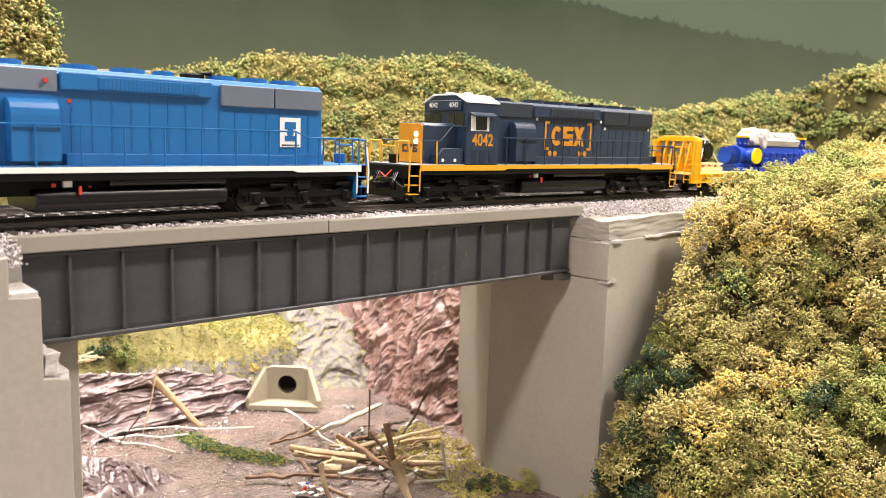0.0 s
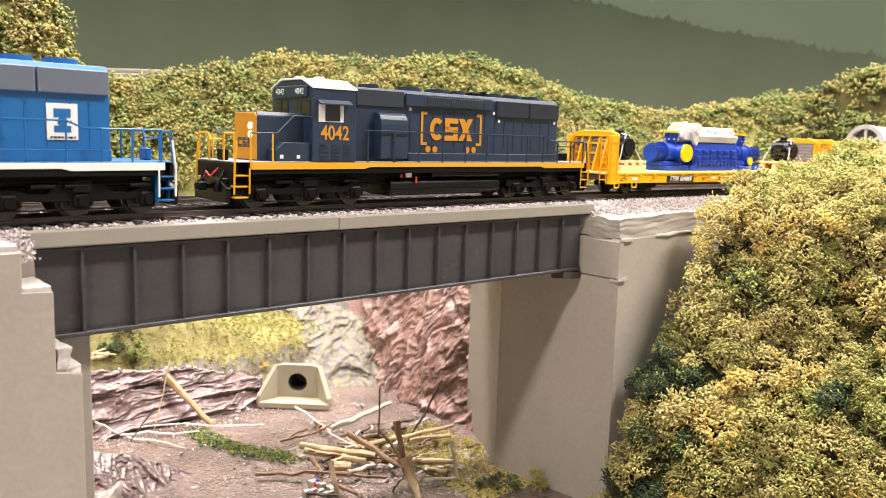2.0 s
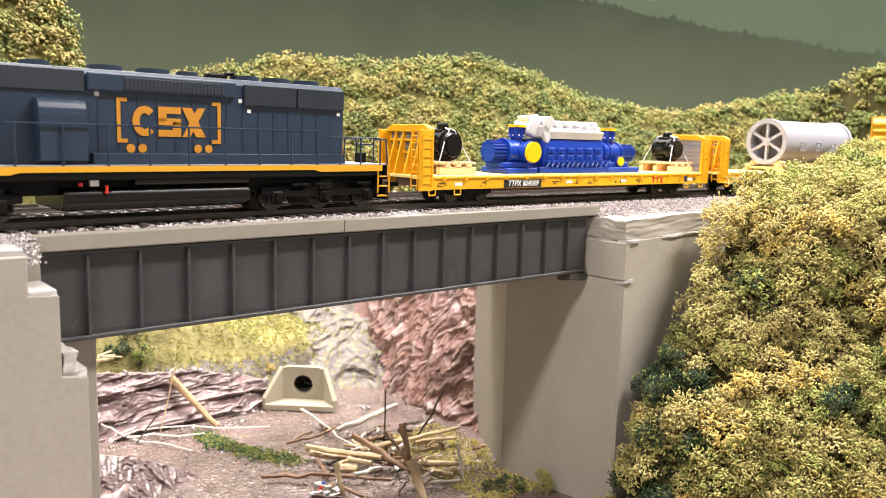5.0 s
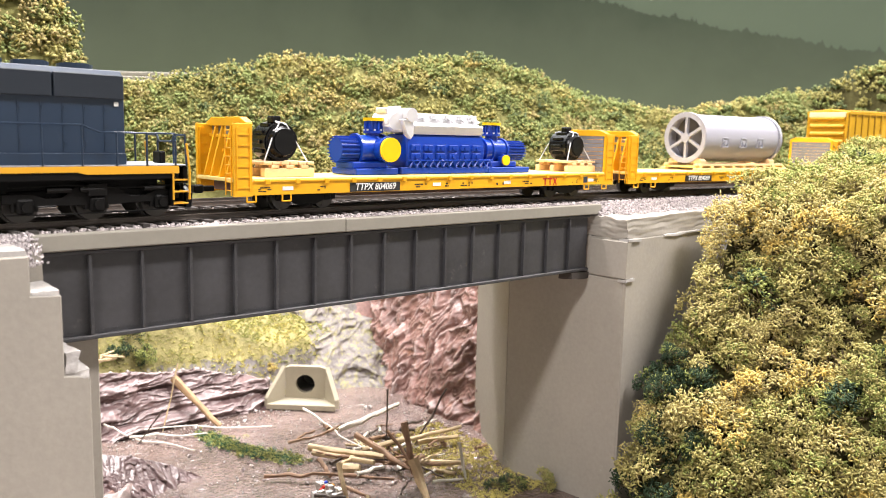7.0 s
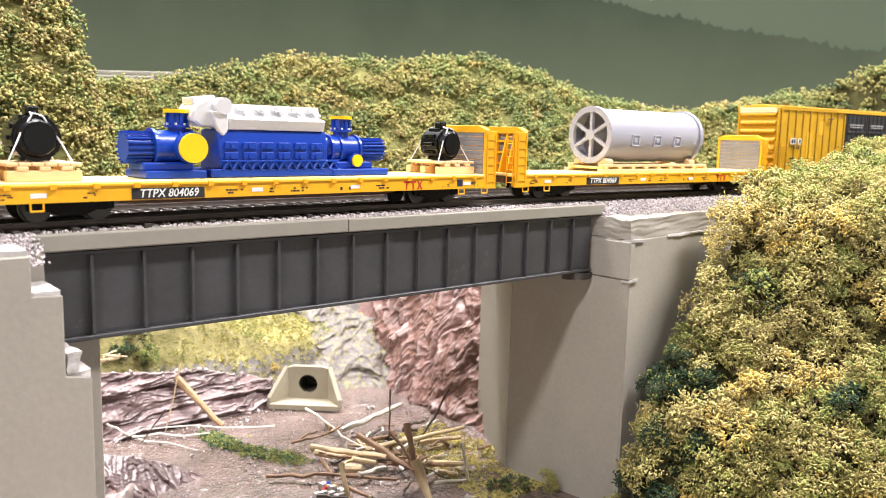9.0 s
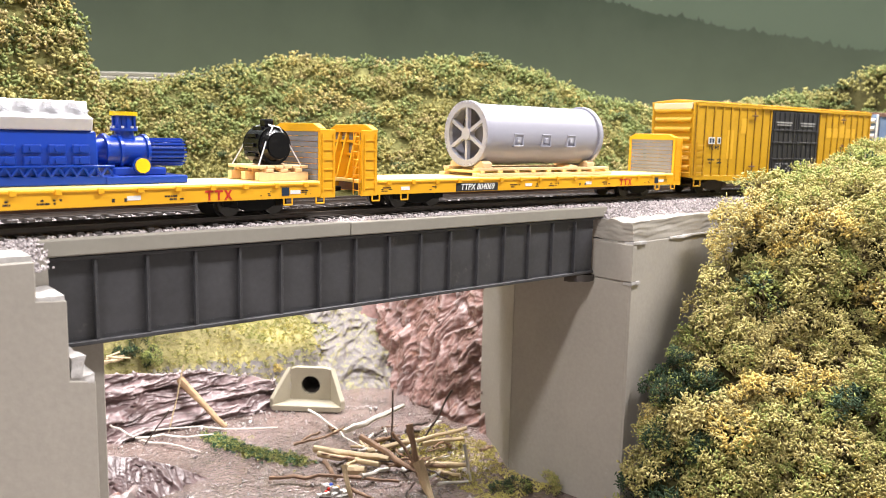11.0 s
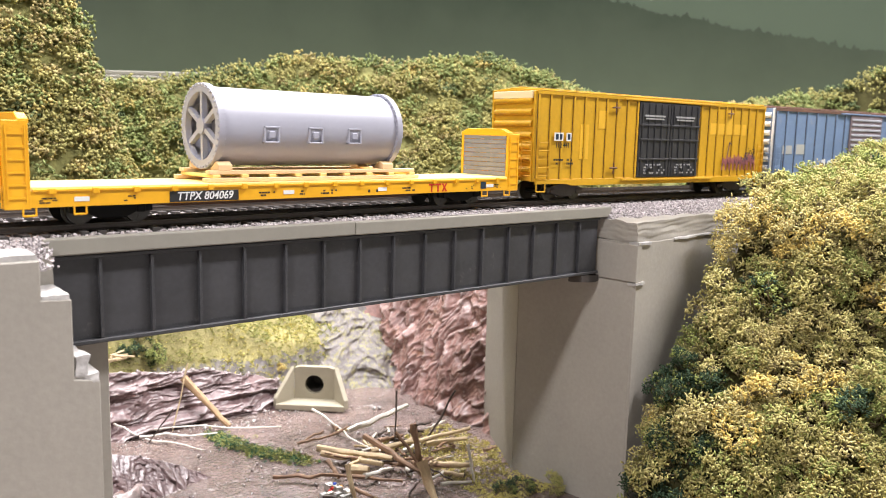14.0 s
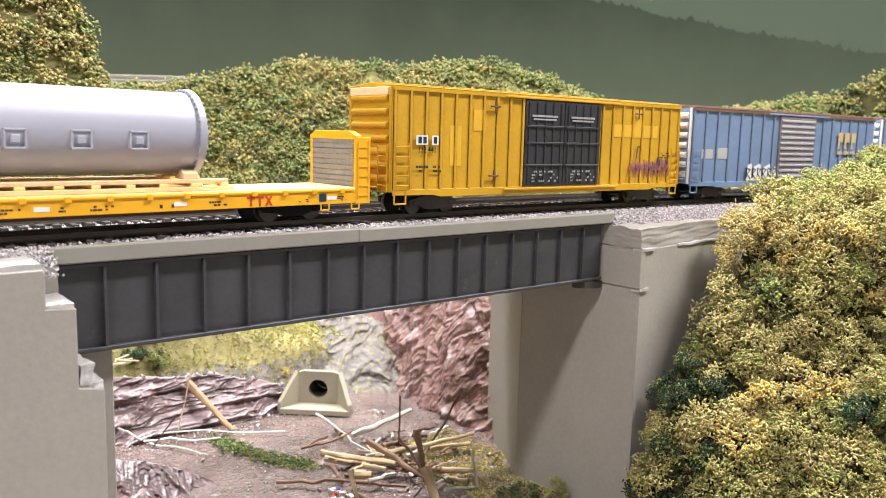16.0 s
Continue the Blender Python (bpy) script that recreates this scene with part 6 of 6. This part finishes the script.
def build_culvert():
    ob = thing("culvert", "tan concrete culvert headwall with a round pipe", "culvert")
    ob.matrix_basis = pose(0.1035, 0.216, -0.176, 0, 0, -43)
    n, r, zc = 32, 7.4, 14.5
    bm = fresh()
    half, top = 15.5, 28.5

    def edge(a):
        c, s = math.cos(a), math.sin(a)
        k = min(half / abs(c) if abs(c) > 1e-6 else 1e9, ((top - zc) / s) if s > 1e-6 else 1e9, (zc / -s) if s < -1e-6 else 1e9)
        return c * k, zc + s * k
    angles = [2 * math.pi * k / n + math.pi / n for k in range(n)]
    fo = [bm.verts.new((edge(a)[0], 0, edge(a)[1])) for a in angles]
    fi = [bm.verts.new((r * math.cos(a), 0, zc + r * math.sin(a))) for a in angles]
    bo = [bm.verts.new((edge(a)[0], 5, edge(a)[1])) for a in angles]
    bi = [bm.verts.new((r * math.cos(a), 5, zc + r * math.sin(a))) for a in angles]
    for k in range(n):
        j = (k + 1) % n
        bm.faces.new((fo[k], fo[j], fi[j], fi[k]))
        bm.faces.new((fi[k], fi[j], bi[j], bi[k]))
        bm.faces.new((fo[j], fo[k], bo[k], bo[j]))
        bm.faces.new((bo[j], bo[k], bi[k], bi[j]))
    bmesh.ops.recalc_face_normals(bm, faces=bm.faces)
    part("headwall", bm, CULVERT, ob)
    bm = fresh()
    for k in range(n):
        j = (k + 1) % n
        a, b = angles[k], angles[j]
        bm.faces.new([bm.verts.new(p) for p in ((r * math.cos(a), 4.9, zc + r * math.sin(a)), (r * math.cos(b), 4.9, zc + r * math.sin(b)),
                                               (r * math.cos(b), 26, zc + r * math.sin(b)), (r * math.cos(a), 26, zc + r * math.sin(a)))])
    bmesh.ops.create_circle(bm, cap_ends=True, segments=24, radius=r, matrix=Matrix.Translation((0, 26, zc)) @ Matrix.Rotation(math.pi / 2, 4, "X"))
    part("pipe", bm, HOLE, ob, "dark round pipe")
    for s in (-1, 1):
        bm = fresh()
        # wing: tall at the headwall, low at the outer end
        p = [(15.5 * s, 0, 0), (15.5 * s, 0, 28.5), (26 * s, -15, 7), (26 * s, -15, 0)]
        q = [(x + 3.2 * s, y + 2.2, z) for x, y, z in p]
        vs = [bm.verts.new(c) for c in p + q]
        for f in ((0, 1, 2, 3), (7, 6, 5, 4), (0, 4, 5, 1), (1, 5, 6, 2), (2, 6, 7, 3), (3, 7, 4, 0)):
            bm.faces.new([vs[i] for i in f])
        bmesh.ops.recalc_face_normals(bm, faces=bm.faces)
        bmesh.ops.bevel(bm, geom=bm.edges[:], offset=0.4, segments=1, affect="EDGES")
        part("wing_wall", bm, CULVERT, ob)
    bm = fresh()
    prism(bm, [(-15.5, 1), (15.5, 1), (27, -16), (-27, -16)], "z", -1.5, 3.0, 0.5)
    part("apron", bm, CULVERT, ob, "mossy concrete apron")


build_culvert()


def log(a, b, r, material, name, label, seed, kink=0.05):
    """A tapering, slightly crooked length of wood."""
    g = random.Random(seed)
    a, b = Vector(a), Vector(b)
    n, k = 7, 9
    d = b - a
    side = d.cross(Vector((0.2, 0.1, 1))).normalized()
    up = side.cross(d).normalized()
    bm = fresh()
    rings = []
    for i in range(n):
        t = i / (n - 1)
        c = a + d * t + side * (g.uniform(-1, 1) * kink * d.length * math.sin(math.pi * t)) + up * (g.uniform(-0.5, 0.5) * kink * d.length * math.sin(math.pi * t))
        rr = r * (1.0 - 0.35 * t) * g.uniform(0.85, 1.12)
        rings.append([bm.verts.new(c + (side * math.cos(w) + up * math.sin(w)) * rr * g.uniform(0.88, 1.12)) for w in (2 * math.pi * j / k for j in range(k))])
    for p, q in zip(rings, rings[1:]):
        for j in range(k):
            bm.faces.new((p[j], p[(j + 1) % k], q[(j + 1) % k], q[j]))
    bm.faces.new(rings[0][::-1])
    bm.faces.new(rings[-1])
    bmesh.ops.recalc_face_normals(bm, faces=bm.faces)
    ob = part(name, bm, material, None, "", True)
    return tagged(ob, label, "driftwood", "driftwood in the creek")


LOGS = [  # ends and radius
    ((85, 140, -172), (131, 132, -160), 2.3, WOOD_WHITE), ((51, 124, -171), (77, 77, -169), 2.6, WOOD_PALE), ((51, 119, -173), (71, 79, -172), 2.4, WOOD_PALE),
    ((74, 104, -162), (83, 57, -172), 2.2, WOOD_BROWN), ((77, 101, -172), (147, 82, -166), 1.9, WOOD_PALE), ((114, 89, -172), (141, 79, -171), 2.2, WOOD_PALE),
    ((96, 63, -173), (115, 45, -172), 2.4, WOOD_PALE), ((54, 88, -174), (60, 79, -173), 3.2, WOOD_PALE), ((9, 242, -146), (29, 209, -177), 2.9, WOOD_TAN)]
STICKS = [
    ((9, 107, -174), (44, 80, -173), 1.3, WOOD_BROWN), ((44, 80, -173), (70, 57, -175), 1.3, WOOD_BROWN), ((85, 188, -170), (80, 101, -172), 0.9, WOOD_WHITE),
    ((-38, 240, -175), (56, 182, -175), 0.7, WOOD_WHITE), ((-30, 224, -176), (15, 199, -176), 0.9, WOOD_WHITE), ((-46, 238, -165), (-31, 224, -175), 0.8, WOOD_WHITE),
    ((-28, 218, -176), (-4, 177, -177), 0.7, WOOD_WHITE), ((44, 101, -170), (43, 86, -176), 1.8, WOOD_BROWN), ((45, 141, -172), (64, 131, -168), 1.0, WOOD_BROWN),
    ((64, 131, -168), (81, 134, -166), 1.0, WOOD_BROWN)]
SNAGS = [  # pieces that stand up out of the jam
    ((85, 67, -145), (85, 57, -176), 2.3, WOOD_BROWN), ((72, 42, -158), (72, 28, -178), 3.4, WOOD_PALE), ((107, 114, -140), (102, 108, -176), 0.7, WOOD_DARK),
    ((76, 73, -150), (88, 54, -176), 1.1, WOOD_BROWN), ((139, 89, -139), (117, 95, -176), 0.9, WOOD_DARK), ((109, 42, -156), (109, 35, -178), 1.1, WOOD_WHITE),
    ((36, 67, -159), (36, 58, -178), 1.8, WOOD_PALE), ((8, 231, -132), (-6, 226, -178), 0.6, WOOD_PALE), ((-12, 209, -156), (-28, 213, -178), 0.6, WOOD_DARK)]


def build_driftwood():
    for k, (a, b, r, m) in enumerate(LOGS):
        log(a, b, r, m, "log", "bleached crooked driftwood log in the creek jam", 40 + k, 0.03)
    for k, (a, b, r, m) in enumerate(STICKS):
        log(a, b, r, m, "stick", "thin crooked stick lodged in the log jam", 70 + k, 0.05)
    for k, (a, b, r, m) in enumerate(SNAGS):
        log(a, b, r, m, "snag", "weathered broken snag standing in the log jam", 90 + k, 0.04)
    g = random.Random(12)
    mats = [WOOD_PALE, WOOD_BROWN, WOOD_BROWN, WOOD_WHITE, WOOD_DARK]
    for k in range(58):
        x, y = g.gauss(94, 27), g.gauss(90, 32)
        w = g.uniform(0, 6.28) if k % 3 else g.uniform(-0.5, 0.4)
        ln = g.uniform(4, 13)
        z = -176 + abs(g.gauss(0, 3.0))
        a = (x - ln * math.cos(w), y - ln * math.sin(w), z + g.uniform(-1, 3))
        b = (x + ln * math.cos(w), y + ln * math.sin(w), z + g.uniform(-2, 2))
        log(a, b, g.uniform(0.5, 1.7), g.choice(mats), "stick", "small broken stick piled in the log jam", 100 + k, 0.06)
    for k in range(9):
        x, y = g.uniform(-46, -26), g.uniform(248, 272)
        a = (x - g.uniform(3, 8), y, -131 + g.uniform(0, 4))
        log(a, (x + g.uniform(3, 8), y + g.uniform(-4, 4), -131 + g.uniform(0, 4)), g.uniform(0.8, 1.8), WOOD_PALE, "stick", "cut pale stick on the turf bank", 200 + k, 0.03)


build_driftwood()


def build_debris():
    # gravel, with many tiny pale stones added to stand in for sparkle on the water
    n = 1000
    x, y = RNG.uniform(-80, 160, n), RNG.uniform(30, 232, n)
    jam = RNG.random(n) < 0.4
    x[jam], y[jam] = RNG.normal(80, 30, jam.sum()), RNG.normal(80, 35, jam.sum())
    edge = RNG.random(n) < 0.3
    x[edge], y[edge] = RNG.uniform(-60, 90, edge.sum()), RNG.normal(214, 7, edge.sum())
    c = np.stack([x, y, np.full(n, -177.6)], -1)
    stones("gravel", c, RNG.uniform(0.25, 1.1, n) * np.where(RNG.random(n) < 0.06, 2.2, 1), [PLASTER, GREY_ROCK, ROCK_LIGHT, MUD], "wet pale gravel and debris in the creek, its tiniest stones standing in for sparkle", "gravel", RNG.choice(4, n, p=[0.3, 0.15, 0.2, 0.35]))
    # fallen leaf litter and turf tufts
    vs, qs, ss, base = [], [], [], 0
    for k in range(7600):
        if k < 6000:
            px, py = RNG.uniform(-70, 170), RNG.uniform(246, 330)
        else:
            px, py = RNG.uniform(96, 160), RNG.uniform(0, 122)
        pz = float(ground_height(np.array(px), np.array(py)))
        if pz > -60:
            continue
        if k >= 6000:
            pz = max(pz, -178.0)
        v, q = leaf_cloud([np.array((px, py, pz + 0.6))], RNG.uniform(0.9, 2.0), 8, 0.6, int(RNG.integers(1e9)), 0.4)
        vs.append(v)
        qs.append(q + base)
        tone = float(value_noise(np.array(px / 22), np.array(py / 22)))
        ss.append(np.full(len(q), int(k < 6000 and RNG.random() < (0.75 if tone > 0.5 else 0.3))))
        base += len(v)
    me = raw_mesh("turf_tufts", np.concatenate(vs), np.concatenate(qs), [MOSS, MOSS_GREEN], np.concatenate(ss))
    tagged(new("turf_tufts", me), "short yellow-green model turf on the bank", "grass", kind="stuff")
    # a band of wet weed across the shallows
    vs, qs, ss, base = [], [], [], 0
    for k in range(720):
        t = RNG.random()
        px = np.interp(t, [0, 0.3, 0.65, 1], [13, 17, 26, 42]) + RNG.normal() * 4.2
        py = np.interp(t, [0, 0.3, 0.65, 1], [202, 178, 152, 122]) + RNG.normal() * 5.0
        v, q = leaf_cloud([np.array((px, py, -176.9))], RNG.uniform(1.0, 2.8), 14, 0.6, int(RNG.integers(1e9)), 0.45)
        vs.append(v)
        qs.append(q + base)
        ss.append(np.full(len(q), int(RNG.random() < 0.45)))
        base += len(v)
    me = raw_mesh("water_weed", np.concatenate(vs), np.concatenate(qs), [MOSS_GREEN, ALGAE], np.concatenate(ss))
    tagged(new("water_weed", me), "glossy green weed lying in the shallow creek", "water weed", kind="stuff")


build_debris()


def build_litter():
    """A heap of white crystalline lumps with a few coloured beads in the shallows."""
    heap = thing("litter_heap", "white crystalline lumps with blue and red beads in the creek", "litter")
    g = random.Random(31)
    for k in range(16):
        bm = fresh()
        x, y = 32 + g.gauss(0, 5), 72 + g.gauss(0, 6)
        rough_block(bm, x - 1.6, x + 1.6, y - 1.4, y + 1.4, -178.5, -176.5 + g.uniform(0, 4), 2, 0.9, k)
        part("lump", bm, WOOD_WHITE if k % 4 == 0 else PLASTER, heap)
    for x, y, z, m in ((34, 77, -174.5, COBALT), (30, 74, -175, RED), (27.5, 72, -175.6, RED), (36, 73, -175.4, ORANGE)):
        bm = fresh()
        ball(bm, (x, y, z), 1.3, 10)
        part("bead", bm, m, heap, "", True)


build_litter()


def build_small_bushes():
    g = np.random.default_rng(77)
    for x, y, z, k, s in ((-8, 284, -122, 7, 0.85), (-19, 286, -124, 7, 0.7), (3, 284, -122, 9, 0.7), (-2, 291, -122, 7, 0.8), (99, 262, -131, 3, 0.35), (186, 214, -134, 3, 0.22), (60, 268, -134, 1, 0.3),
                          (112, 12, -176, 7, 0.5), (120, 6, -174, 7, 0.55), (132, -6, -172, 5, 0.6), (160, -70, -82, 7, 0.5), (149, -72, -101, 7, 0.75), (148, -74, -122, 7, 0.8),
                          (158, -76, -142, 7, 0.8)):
        if y > 200:
            z = float(ground_height(np.array(float(x)), np.array(float(y)))) + 3
        ob = place_bush(x, y, z, k, s, g)
        tagged(ob, BUSH_LABELS[k] + " tuft of model foliage beside the creek", "bush", "small bushes")


build_small_bushes()


# the ledge behind the hills, where the landscape meets the backdrop
def build_ledge():
    ledge = thing("backdrop_ledge", "pale grey ledge at the foot of the backdrop", "ledge", kind="structure")
    ledge.matrix_basis = pose(0.098, 0.554, 0, 0, 0, -39.5)
    for z0, z1, y in ((20, 84, -3), (84.5, 88, 0), (88.5, 93, 4)):
        bm = fresh()
        box(bm, -190, 230, y, 30, z0, z1, 0.8)
        part("board", bm, CAP, ledge)


build_ledge()


# ---- what moves ----
# seconds and how far the train has rolled on, in millimetres
ROLL = [(0, 172.0), (1, 123.2), (2, 74.4), (3, 25.2), (4, -24.5), (5, -73.4), (6, -122.3), (7, -171.1), (8, -219.6), (9, -268.6),
        (10, -318.2), (11, -367.9), (12, -417.2), (13, -465.9), (14, -514.5), (15, -562.9), (16, -610.9)]


def car_pose(c, half, roll):
    xa, ya, _ = on_track(c + roll - half)
    xb, yb, _ = on_track(c + roll + half)
    return pose((xa + xb) / 2 * MM, (ya + yb) / 2 * MM, 0, 0, 0, math.degrees(math.atan2(yb - ya, xb - xa)))


def motions():
    times, rolled = zip(*ROLL)
    for ob, c, half, wheels in CARS:
        walk(ob, [(t, car_pose(c, half, r)) for t, r in ROLL])
        for wheel, x, z, radius in wheels:
            rows = []
            for k in range(0, 481, 4):
                t = k / 30
                turn = (np.interp(t, times, rolled) - 172.0) / radius
                rows.append((t, Matrix.Translation((x * MM, 0, z * MM)) @ Matrix.Rotation(turn, 4, "Y")))
            walk(wheel, rows)


motions()
